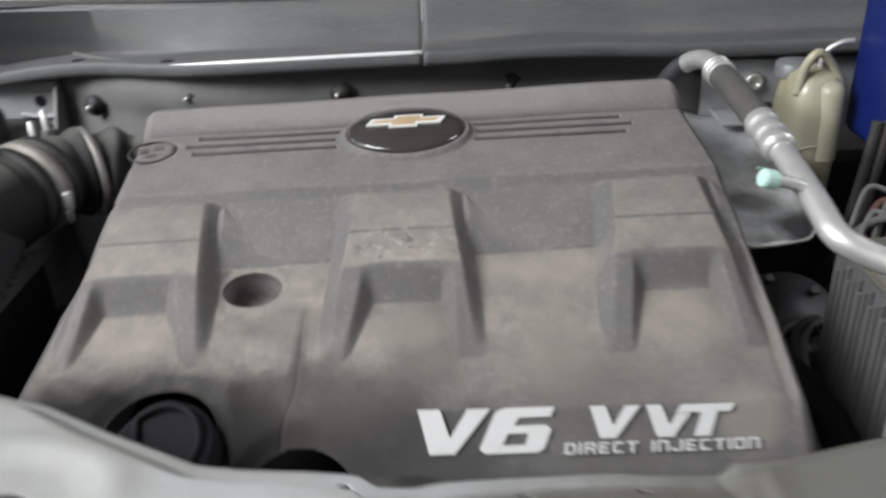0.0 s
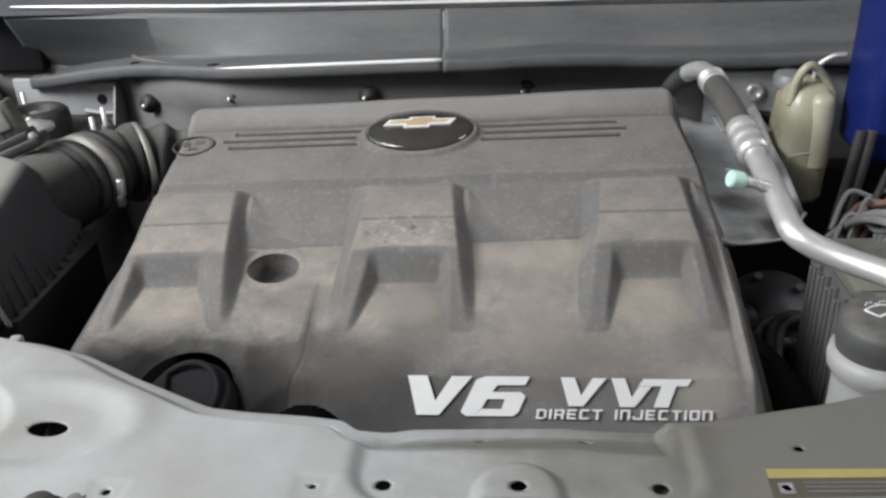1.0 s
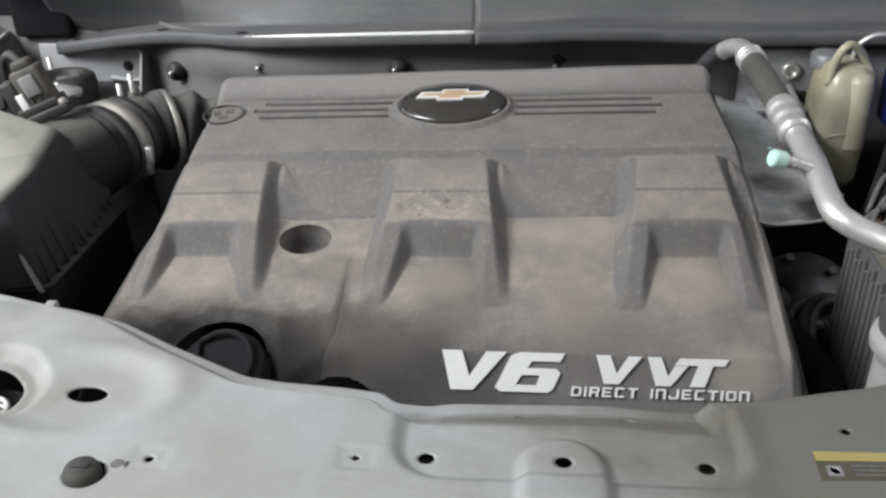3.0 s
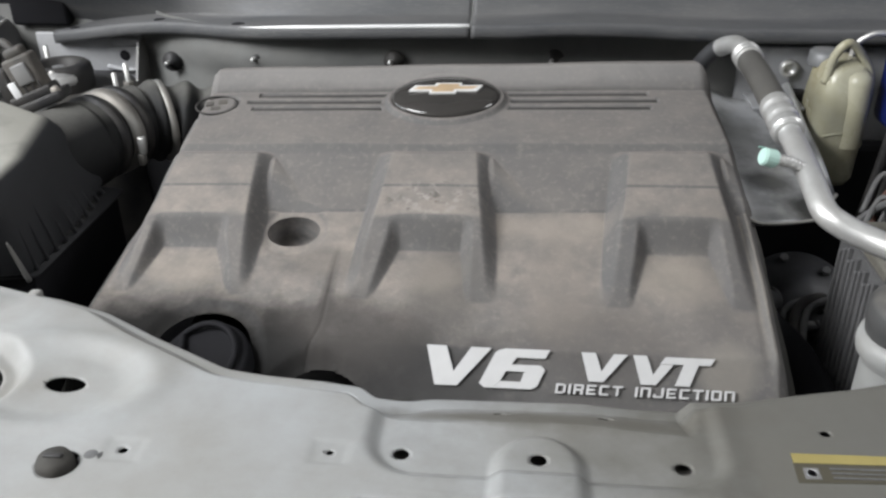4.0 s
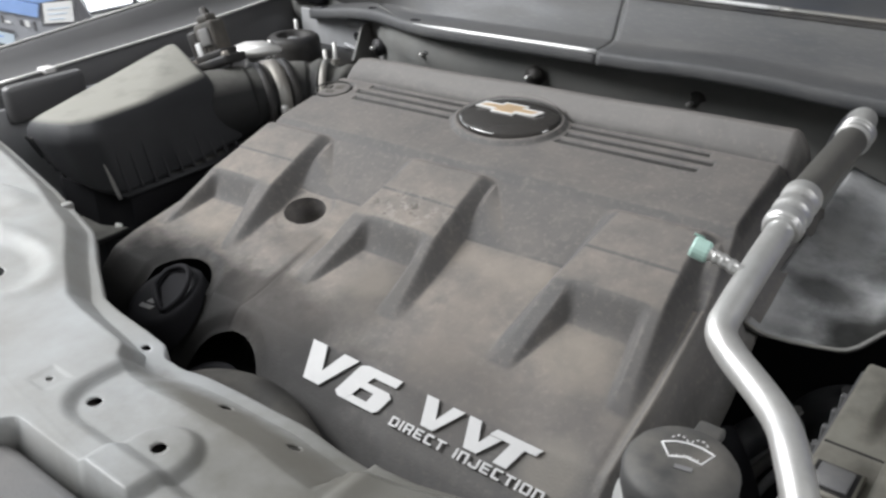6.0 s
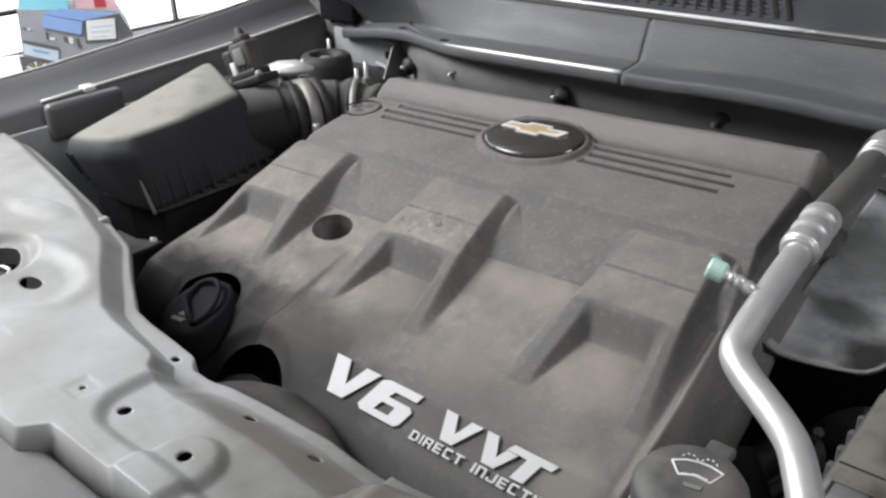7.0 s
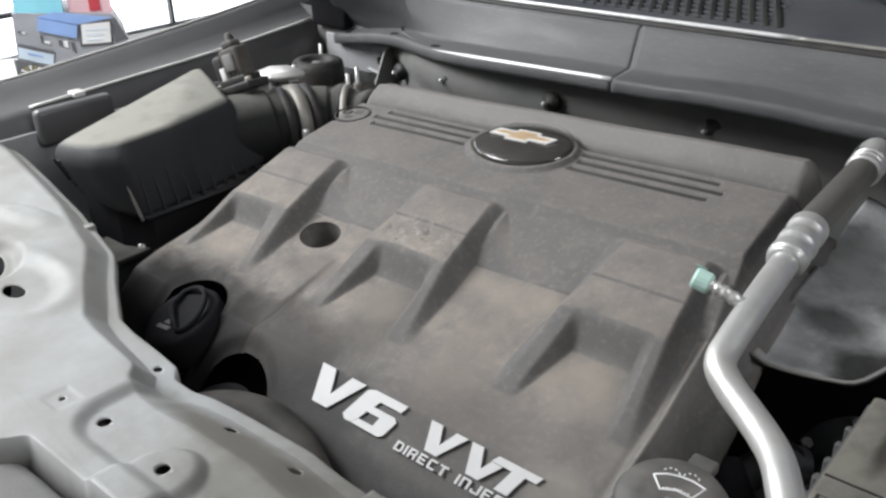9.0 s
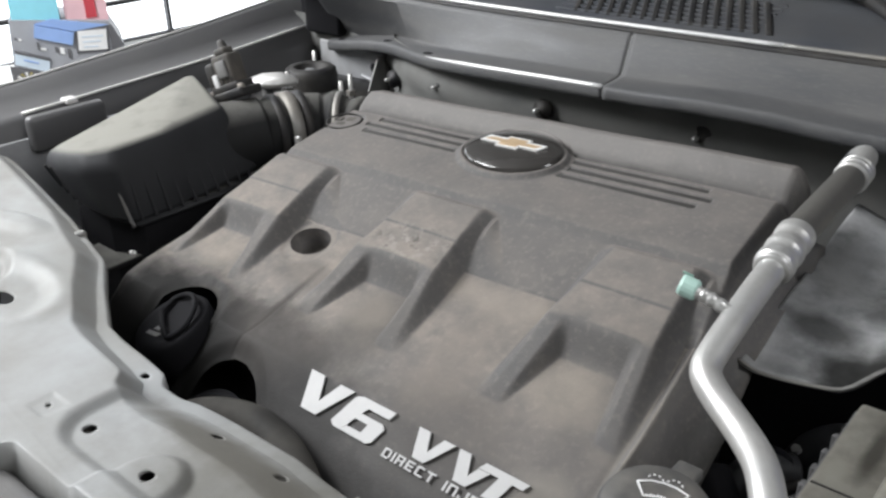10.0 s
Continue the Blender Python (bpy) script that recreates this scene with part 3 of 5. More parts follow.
def cover_height(x, y):
    base = soft_profile(y, BASE_Y, BASE_Z, 0.0016) - 0.0006 * np.exp(-((y + 0.158) / 0.0013) ** 2)
    z = base.copy()
    pod = np.maximum(soft_profile(y, POD_Y, POD_Z, 0.0018), base)
    for olt, ort, olb, orb, ilt, irt, ilb, irb in PODS:
        s = np.clip((y + 0.10) / -0.165, 0, 1)
        ol, orr = olt + (olb - olt) * s, ort + (orb - ort) * s
        k = np.clip((y + 0.207) / -0.058, 0, 1)
        il, ir = ilt + (ilb - ilt) * k, irt + (irb - irt) * k
        w = 0.0150 - 0.008 * s
        out = step(x, ol - w - 0.003, ol + 0.005) * step(x, orr + w + 0.003, orr - 0.005)
        recess = step(x, il - 0.010 + 0.005 * k, il + 0.003) * step(x, ir + 0.010 - 0.005 * k, ir - 0.003) * step(y, -0.188, -0.209)
        crease = 0.0006 * np.exp(-((y + 0.152) / 0.0016) ** 2)
        z += (pod - base - crease) * out * (1 - recess)
        # slanted web between the rib's right flank and the wall behind it
        fall = np.clip((y + 0.098) / -0.060, 0, 1)
        web = np.clip(1 - (x - orr - w) / (0.050 * fall + 1e-4), 0, 1) * step(x - orr - w, -0.012, 0.0)
        z = np.maximum(z, base + 0.0058 * np.sin(math.pi * np.clip(fall, 0, 1) ** 0.8) * web)
    # groove behind the badge band, three flutes on each side of the badge
    z += 0.0030 * np.exp(-((y - 0.063) / 0.010) ** 2) - 0.0088 * np.exp(-((y - 0.0395) / 0.0060) ** 2)
    for v, x0, x1 in ((0.020, 0.228, 0.222), (0.0045, 0.238, 0.232), (-0.011, 0.229, 0.223)):
        for sign, end in ((1, x0), (-1, x1)):
            on = step(sign * x, 0.054, 0.058) * step(sign * x, end, end - 0.004)
            z -= 0.0034 * on * step(y - v, 0.0052, 0.0044) * step(y - v, -0.0050, -0.0014)
    # raised ring round the badge and the maker's oval
    e = np.sqrt((x / 0.0645) ** 2 + ((y - 0.004) / 0.0475) ** 2)
    ring = 0.006 * np.exp(-((e - 1) / 0.055) ** 2) + 0.003 * step(e, 1.0, 0.92)
    z = np.where(e < 1.16, base, z) * step(e, 1.20, 1.12) + z * (1 - step(e, 1.20, 1.12)) + ring
    e = np.sqrt(((x + 0.266) / 0.0235) ** 2 + ((y + 0.002 - 0.18 * (x + 0.266)) / 0.021) ** 2)
    z -= 0.0028 * np.exp(-((e - 1) / 0.10) ** 2)
    # moulded line down the front
    line = -0.087 - 0.012 * step(y, -0.29, -0.345)
    z -= 0.0010 * np.exp(-((x - line) / 0.0014) ** 2) * step(y, -0.20, -0.24)
    # dip round the dipstick hole, scallop round the oil filler and the pulley
    d = np.hypot(x + 0.137, y + 0.1835)
    z -= 0.0015 * step(d, 0.036, 0.029)
    d = np.hypot(x + 0.190, y + 0.331)
    z -= 0.004 * step(d, 0.060, 0.047)
    d = np.hypot(x + 0.080, y + 0.386)
    z -= 0.006 * step(d, 0.068, 0.056)
    # the rear edge climbs towards one side, fitted to the camera's view
    z += np.interp(x, (-0.25, -0.1, 0.05, 0.3), (0.006, 0.007, 0.008, 0.010)) * step(y, 0.036, 0.074)
    # twist and front lift that fit the cover to the camera's view
    z += 0.026 * x * step(y, -0.33, -0.16) + 0.0028 * step(y, -0.20, -0.30)
    # shallow unevenness
    z += 0.0006 * np.sin(31 * x + 2) * np.sin(27 * y)
    return z


def cover_body():
    nx = 460
    y = np.concatenate([np.linspace(-0.372, -0.170, 100), np.linspace(-0.169, -0.148, 30), np.linspace(-0.1465, -0.100, 28), np.linspace(-0.099, -0.082, 22), np.linspace(-0.080, -0.018, 28), np.linspace(-0.017, 0.030, 76), np.linspace(0.0315, 0.084, 36)])[None, :]
    ny = y.shape[1]
    left = np.interp(y, (-0.38, -0.286, -0.2, -0.126, -0.085, 0.08), (-0.312, -0.312, -0.306, -0.291, -0.282, -0.288))
    right = np.interp(y, (-0.38, -0.24, -0.15, -0.08, 0.08), (0.315, 0.315, 0.311, 0.304, 0.298))
    u = np.linspace(0, 1, nx)[:, None]
    x = left + (right - left) * u
    y = np.broadcast_to(y, x.shape).copy()
    z = cover_height(x, y)
    # rounded shoulders
    edge = np.minimum(x - left, right - x)
    z -= 0.006 * (1 - step(edge, 0, 0.010)) ** 2
    # slanted facet down the rear part of one edge
    facet = np.interp(y, (-0.12, -0.085, -0.02, 0.05, 0.084), (0.003, 0.008, 0.010, 0.011, 0.012))
    z -= 0.55 * np.maximum(facet - (right - x), 0) * step(y, -0.12, -0.085)
    # worn bead along one edge, with a dip inside it
    rim = right - x
    along = step(y, -0.335, -0.31) * step(y, -0.13, -0.16)
    z += along * (0.0030 * np.exp(-((rim - 0.0050) / 0.0038) ** 2) - 0.0012 * np.exp(-((rim - 0.013) / 0.0040) ** 2))
    # side skirts: three more rows on each side
    rows_x, rows_y, rows_z = [x], [y], [z]
    for out, down in ((0.003, 0.008), (0.012, 0.040), (0.018, 0.062), (0.027, 0.064), (0.028, 0.072)):
        rows_x.insert(0, left - out)
        rows_y.insert(0, y[:1])
        rows_z.insert(0, z[:1] - down)
        rows_x.append(right + out)
        rows_y.append(y[-1:])
        rows_z.append(z[-1:] - down)
    x, y, z = (np.concatenate([np.broadcast_to(r, (r.shape[0], ny)) for r in q]) for q in (rows_x, rows_y, rows_z))
    # back skirt
    x, y, z = (np.concatenate([a, b], 1) for a, b in ((x, x[:, -1:]), (y, y[:, -1:] + 0.006), (z, z[:, -1:] - 0.05)))
    return sheet(x, y, z, snaps=((-0.137, -0.1835, 0.0265, 0.0195), (-0.190, -0.331, 0.045, 0.045), (-0.080, -0.386, 0.055, 0.055)))


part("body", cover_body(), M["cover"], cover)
# Dark strips laid in the grooves paint the shade inside them.
for v, x0, x1 in ((0.020, 0.228, 0.222), (0.0045, 0.238, 0.232), (-0.011, 0.229, 0.223)):
    for sign, end in ((1, x0), (-1, x1)):
        a, b = sorted((sign * 0.061, sign * (end - 0.002)))
        zf = float(np.interp(v + 0.0017, BASE_Y, BASE_Z)) - 0.0016 + 0.026 * (a + b) / 2
        part("groove_shade", box((a, v - 0.0012, zf - 0.003), (b, v + 0.0046, zf), 0.0009, 2, pose(0, 0, 0, 9.4, -1.5)), M["groove_shade"], cover, "dark strip painting the shade in a groove")
hole = np.array((-0.137, -0.1835))
zs = float(cover_height(np.array([[hole[0]]]), np.array([[hole[1]]]))[0, 0])
bm = lathe(((0.0268, 0.0), (0.0262, -0.006), (0.0255, -0.030), (0.012, -0.032), (0.0, -0.032)), Matrix.Translation((hole[0], hole[1], zs)) @ pose(0, 0, 0, 20) @ Matrix.Diagonal((1, 0.78, 1, 1)))
part("hole_sleeve", bm, M["cover"], cover)

# badge
badge_m = Matrix.Translation((0, 0.006, 0.9700)) @ pose(0, 0, 0, 9.5, -1.5) @ Matrix.Diagonal((1, 0.74, 1, 1))
badge = part("badge", lathe(((0.0615, 0.0), (0.0605, 0.004), (0.058, 0.0048), (0.050, 0.0075), (0.03, 0.0095), (0.0, 0.0105)), badge_m, 64), M["gloss"], cover, "glossy black oval badge")
flat = Matrix.Translation((0, 0.006, 0.9797)) @ pose(0, 0, 0, 9.5, -1.5)


def bow(w, h, cw, ch, sl):
    """A flat cross with slanted ends."""
    return [(-w, -h), (-cw - sl, -h), (-cw - sl * 1.6, -ch), (cw - sl * 1.6, -ch), (cw - sl, -h), (w - sl * 3, -h), (w, h), (cw + sl, h), (cw + sl * 1.6, ch), (-cw + sl * 1.6, ch), (-cw + sl, h), (-w + sl * 3, h)]


part("badge_rim", prism(bow(0.0415, 0.0064, 0.0148, 0.0118, 0.002), 0.0020, flat), M["chrome"], badge, "chrome outline", smooth=False)
part("badge_fill", prism(bow(0.0365, 0.0032, 0.0120, 0.0090, 0.002), 0.0023, flat), M["gold"], badge, "gold fill", smooth=False)
part("badge_heart", prism([(-0.0115, -0.0085), (0.0085, -0.0085), (0.0115, 0.0085), (-0.0085, 0.0085)], 0.0026, flat), M["gold"], badge, "gold centre", smooth=False)
oval = Matrix.Translation((-0.266, -0.002, 0.9575)) @ pose(0, 0, 0, 9.5, -1.5, 12)
part("oval_outline", tube([oval @ Vector((0.0235 * math.cos(radians(a)), 0.021 * math.sin(radians(a)), 0.0006)) for a in range(0, 361, 10)], 0.0011, 8, 1, smooth=False, caps=False), M["groove_shade"], cover, "dark oval outline")
for n, (x0, y0, w, h) in enumerate(((-0.012, -0.001, 0.008, 0.009), (0.002, 0.001, 0.010, 0.009), (-0.006, -0.011, 0.011, 0.006))):
    part("oval_mark", prism([(x0, y0), (x0 + w, y0), (x0 + w, y0 + h), (x0, y0 + h)], 0.0016, oval), M["rubber"], cover, smooth=False)

# raised lettering on the front slope
SLOPE = Matrix.Translation((0.009, -0.3402, 0.8308)) @ pose(0, 0, 0, 44.0)
KX, KY = 0.108 / 217, 0.0355 / 70


def letter(name, polygons):
    bms = []
    for i, poly in enumerate(polygons):
        bms.append(prism([((x - 771) * KX, (704 - y) * KY) for x, y in poly], 0.0013 + 0.00005 * i, SLOPE))
    return part(name, joined(*bms), M["letters"], cover, "silver raised letter", smooth=False)


letter("letter_v", [[(774, 639), (809, 639), (823, 683), (852, 640), (888, 640), (830, 707), (791, 707)]])
letter("digit_six", [[(912, 640), (989, 640), (981, 655), (932, 655), (923, 667), (973, 667), (981, 674), (968, 702), (958, 708), (891.4, 708), (904.4, 696), (939, 696), (945, 679), (914, 679), (904, 695.6), (891, 708), (877, 708), (868, 701), (894, 648), (899, 644)]])
letter("letter_v", [[(1043, 641), (1067, 641), (1077, 672), (1098, 642), (1122, 642), (1080, 690), (1055, 690)]])
letter("letter_v", [[(1131, 642), (1154, 642), (1164, 674), (1177, 656), (1199, 656), (1168, 691), (1143, 691)]])
letter("letter_t", [[(1186, 643), (1269, 643), (1261, 655), (1176, 655)], [(1216, 655), (1241, 655), (1225, 691), (1200, 691)]])
words = SLOPE @ Matrix.Translation((0.1130, -0.0042, 0.0004)) @ Matrix.Diagonal((0.975, 0.86, 1, 1))
# squared capitals drawn as bars on a 1 x 1 field: (x0, y0, x1, y1)
U, V = 0.24, 0.19
GLYPHS = dict(
    D=((0, 0, U, 1), (U, 0, 0.8, V), (U, 1 - V, 0.8, 1), (0.76, 0.12, 1, 0.88)),
    I=((0, 0, U, 1),),
    R=((0, 0, U, 1), (U, 1 - V, 0.9, 1), (0.76, 0.50, 1, 0.92), (U, 0.36, 0.9, 0.36 + V), (0.70, 0, 0.95, 0.36)),
    E=((0, 0, U, 1), (U, 0, 0.92, V), (U, 0.5 - V / 2, 0.84, 0.5 + V / 2), (U, 1 - V, 0.92, 1)),
    C=((0, 0.08, U, 0.92), (0.08, 0, 0.92, V), (0.08, 1 - V, 0.92, 1)),
    T=((0, 1 - V, 1, 1), (0.5 - U / 2, 0, 0.5 + U / 2, 1 - V)),
    N=((0, 0, U, 1), (U, 1 - V, 0.92, 1), (0.76, 0, 1, 0.92)),
    J=((0.76, 0.08, 1, 1), (0.08, 0, 0.92, V), (0, 0.08, U, 0.36)),
    O=((0, 0.08, U, 0.92), (0.76, 0.08, 1, 0.92), (0.08, 0, 0.92, V), (0.08, 1 - V, 0.92, 1)),
)
SHEAR = Matrix(((1, 0.13, 0, 0), (0, 1, 0, 0), (0, 0, 1, 0), (0, 0, 0, 1)))
at = 0.0
for sign in "DIRECT INJECTION":
    if sign == " ":
        at += 0.0085
        continue
    wide = 0.0022 if sign == "I" else 0.0088
    bars = []
    for k, (x0, y0, x1, y1) in enumerate(GLYPHS[sign]):
        w0 = wide / U if sign == "I" else wide
        bars.append(prism([(at + x0 * w0, y0 * 0.0098), (at + x1 * w0, y0 * 0.0098), (at + x1 * w0, y1 * 0.0098), (at + x0 * w0, y1 * 0.0098)], 0.0011 + 0.00004 * k, words @ SHEAR))
    part("letter_" + sign.lower(), joined(*bars), M["letters"], cover, "small silver letter", smooth=False)
    at += wide + 0.0023

# ---- front panel over the radiator ----
EDGE_X = (-0.90, -0.60, -0.49, -0.36, -0.296, -0.248, -0.217, -0.195, -0.162, -0.126, -0.096, -0.020, -0.014, 0.011, 0.029, 0.063, 0.135, 0.173, 0.203, 0.212, 0.244, 0.288, 0.326, 0.45, 0.8)
EDGE_Y = (-0.25, -0.290, -0.312, -0.340, -0.357, -0.367, -0.385, -0.398, -0.415, -0.434, -0.439, -0.445, -0.455, -0.454, -0.447, -0.442, -0.440, -0.445, -0.447, -0.451, -0.448, -0.436, -0.427, -0.385, -0.30)


def panel_height(x, y, v):
    """v: metres ahead of the rear edge."""
    top = 0.923 + 0.006 * step(x, -0.20, -0.30) - 0.006 * step(x, 0.20, 0.24)
    rim = np.interp(x, (-0.29, -0.25, -0.05, -0.01, 0.029, 0.063, 0.135, 0.202, 0.210), (0.910, 0.905, 0.903, 0.900, 0.895, 0.892, 0.892, 0.894, 0.906))
    q = np.maximum(abs(x - 0.107) - 0.078, 0) ** 2 + np.maximum(abs(y + 0.470) - 0.050, 0) ** 2
    top = top - 0.0062 * step(np.sqrt(q), 0.037, 0.025)
    # a low flange along the edge, then a steep wall up to the plate
    low = np.interp(x, (-0.36, -0.25, -0.15, -0.03, 0.0, 0.036, 0.202, 0.210, 0.25), (0.004, 0.006, 0.010, 0.019, 0.018, 0.0115, 0.0115, 0.008, 0.004))
    high = np.interp(x, (-0.36, -0.25, -0.15, -0.03, 0.0, 0.036, 0.202, 0.210, 0.25), (0.022, 0.028, 0.031, 0.035, 0.040, 0.053, 0.053, 0.022, 0.016))
    f = np.clip((v - low) / (high - low), 0, 1)
    z = rim + (top - rim) * (0.05 * np.clip(v / low, 0, 1) + 0.95 * (0.85 * f + 0.15 * f * f * (3 - 2 * f)))
    # pressed tray with the three bolt holes
    d = np.hypot((x - 0.103) / 1.0, np.maximum(y + 0.540, 0) / 1.1)
    z += 0.0065 * step(d, 0.031, 0.021) * step(y, -0.50, -0.51)
    # pressed seat round the slotted hole and the round opening
    d = np.hypot((x + 0.235) / 1.5, (y + 0.480))
    z -= 0.0050 * step(d, 0.050, 0.030)
    z += 0.0016 * np.exp(-((d - 0.052) / 0.007) ** 2)
    d = np.hypot(x + 0.300, (y + 0.482))
    z -= 0.010 * step(d, 0.048, 0.034)
    rib = np.hypot((x + 0.36) * 0.35, y + 0.40 - 0.15 * (x + 0.36))
    z += 0.006 * step(rib, 0.022, 0.008)
    for hx, hy in ((-0.025, -0.538), (-0.154, -0.546)):
        e = np.maximum(abs(x - hx) / 0.011, abs(y - hy) / 0.010)
        z -= 0.0009 * step(e, 1.25, 0.85)
    # a long shallow crease ahead of the holes
    fold = np.interp(x, (-0.40, -0.25, -0.166, -0.12, 0.0, 0.074, 0.30), (-0.490, -0.519, -0.544, -0.551, -0.563, -0.571, -0.574))
    z += 0.00012 * np.exp(-((y - fold) / 0.0016) ** 2)
    return z


def front_panel():
    nu, nv = 520, 120
    xs = np.linspace(-0.80, 0.62, nu)[:, None]
    ye = np.interp(xs, EDGE_X, EDGE_Y)
    ye = (ye + np.interp(xs - 0.004, EDGE_X, EDGE_Y) + np.interp(xs + 0.004, EDGE_X, EDGE_Y)) / 3
    yf = -0.574 - 0.018 * step(xs, 0.0, -0.02) - 0.028 * step(xs, -0.05, -0.12)
    s = np.linspace(0, 1, nv)[None, :]
    y = ye + (yf - ye) * s
    x = np.broadcast_to(xs, y.shape).copy()
    z = panel_height(x, y, ye - y)
    lipdrop = np.concatenate([x[:, :1]] * 1, 1), ye + 0.001, z[:, :1] - 0.012
    front = x[:, -1:], yf - 0.006, z[:, -1:] - 0.030
    x, y, z = (np.concatenate([a, b, c], 1) for a, b, c in zip(lipdrop, (x, y, z), front))
    snaps = ((0.018, -0.530, 0.0052, 0.0052), (0.103, -0.536, 0.0052, 0.0052), (0.191, -0.530, 0.0052, 0.0052), (-0.025, -0.538, 0.0024, 0.0024), (-0.154, -0.546, 0.003, 0.003),
             (0.079, -0.4668, 0.0048, 0.0044), (0.151, -0.4668, 0.0048, 0.0044), (-0.031, -0.4565, 0.0040, 0.0036), (-0.224, -0.480, 0.0140, 0.0085), (-0.300, -0.482, 0.026, 0.026), (-0.188, -0.562, 0.0130, 0.0125),
             (0.286, -0.490, 0.0032, 0.0032))
    return sheet(x, y, z, snaps=snaps)


support = thing("radiator_support", (0, -0.5, 0.89), "beige-silver painted steel panel with pressed holes above the radiator", "body panel")
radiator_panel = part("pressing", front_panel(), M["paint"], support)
part("under_layer", box((-0.05, -0.560, 0.9055), (0.34, -0.512, 0.9095), 0.001), M["band"], support, "dull inner sheet below the holes")
part("edge_clip", box((-0.318, -0.362, 0.903), (-0.308, -0.350, 0.9165), 0.002), M["paint"], support, "small spring clip on the edge")
sol = radiator_panel.modifiers.new("thick", "SOLIDIFY")
sol.thickness, sol.offset = 0.0014, -1
catch = thing("hood_latch", (-0.300, -0.482, 0.86), "dark steel hood latch set in the round opening", "latch")
part("cup", lathe(((0.0, -0.02), (0.020, -0.02), (0.0255, 0.0), (0.0275, 0.012)), pose(-0.300, -0.482, 0.890)), M["engine"], catch)
part("spring", tube([(-0.300 + 0.013 * math.cos(k * 0.6), -0.482 + 0.013 * math.sin(k * 0.6), 0.885 + 0.0006 * k) for k in range(40)], 0.0022, 8, 2), M["alu"], catch, "bare steel spring")
stop = thing("rubber_bump_stop", (-0.190, -0.562, 0.88), "black rubber hood stop screwed into the panel", "bump stop")
part("foot", lathe(((0.0, 0.0), (0.0115, 0.0), (0.0115, 0.046), (0.0095, 0.050), (0.0, 0.051)), pose(-0.190, -0.562, 0.880)), M["hose"], stop)
part("collar", lathe(((0.0, 0.0), (0.009, 0.0), (0.009, 0.043), (0.007, 0.046), (0.0, 0.047)), pose(-0.172, -0.552, 0.878)), M["sleeve"], stop, "grey side lug")
part("slot", box((-0.196, -0.564, 0.9300), (-0.184, -0.560, 0.9320), 0.0008), M["dark"], stop)

# warning sticker on the panel
sticker = thing("warning_sticker", (0.31, -0.525, 0.918), "yellow and olive warning sticker stuck on the panel", "sticker")
part("backing", prism([(0.2575, -0.5365), (0.40, -0.5290), (0.398, -0.508), (0.259, -0.511)], 0.0006, pose(0, 0, 0.9182)), M["label"], sticker, smooth=False)
part("yellow_band", prism([(0.2586, -0.5195), (0.3985, -0.5150), (0.398, -0.508), (0.259, -0.511)], 0.0009, pose(0, 0, 0.9182)), M["yellow"], sticker, "mustard yellow band", smooth=False)
part("print_square", prism([(0.2625, -0.5335), (0.272, -0.5330), (0.272, -0.5235), (0.263, -0.524)], 0.0010, pose(0, 0, 0.9182)), M["loom"], sticker, "grey pictogram square", smooth=False)
part("print_disc", lathe(((0.0, 0.0), (0.003, 0.0), (0.003, 0.0004)), pose(0.2672, -0.5285, 0.9192), 16), M["icon"], sticker)
for k in range(3):
    y0 = -0.5225 - 0.0040 * k
    part("print_bar", prism([(0.279, y0 - 0.0016), (0.385 - 0.013 * (k % 3), y0 + 0.0014), (0.385 - 0.013 * (k % 3), y0 + 0.0028), (0.279, y0)], 0.0010, pose(0, 0, 0.9182)), M["sleeve"], sticker, smooth=False)

# grille cover ahead of the panel
bm = box((-0.62, -0.80, 0.84), (0.56, -0.580, 0.905), 0.010, 3)
solo("grille_top_cover", bm, M["plastic_grey"], "dark grey plastic cover ahead of the radiator panel", "grille cover")

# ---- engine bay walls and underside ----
# Near-black tray keeps the gaps round the engine dark.
solo("bay_floor", box((-0.80, -0.60, 0.34), (0.80, 0.22, 0.36)), M["inside"], "near-black undertray painting the deep shade below the engine", "undertray", kind="structure", smooth=False)
solo("radiator", box((-0.42, -0.54, 0.38), (0.40, -0.485, 0.885), 0.006), M["engine"], "dark radiator pack hanging below the front panel", "radiator", smooth=False)


def firewall():
    xs = np.linspace(-0.80, 0.80, 160)[:, None]
    zz = np.linspace(0.36, 1.0, 40)[None, :]
    x, z = np.broadcast_to(xs, (160, 40)).copy(), np.broadcast_to(zz, (160, 40)).copy()
    back = np.interp(x, (-0.80, -0.50, -0.455, -0.415, -0.36, -0.29, -0.10, 0.10, 0.30, 0.80), (0.315, 0.308, 0.290, 0.254, 0.225, 0.203, 0.195, 0.217, 0.228, 0.232))
    y = back - 0.010 * np.exp(-((z - 0.955) / 0.014) ** 2) + 0.03 * step(z, 0.86, 0.7) + 0.004 * np.sin(19 * x + 30 * z)
    return sheet(x, y, z)


# Near-black box before the firewall paints the shade below its pad.
solo("firewall_shade", box((-0.80, 0.165, 0.36), (0.80, 0.190, 0.865), 0.01), M["inside"], "near-black panel painting the deep shade low on the firewall", "firewall", kind="structure", smooth=False)
wall = solo("firewall", firewall(), M["pad"], "dark sound-deadened firewall behind the engine", "firewall", kind="structure")
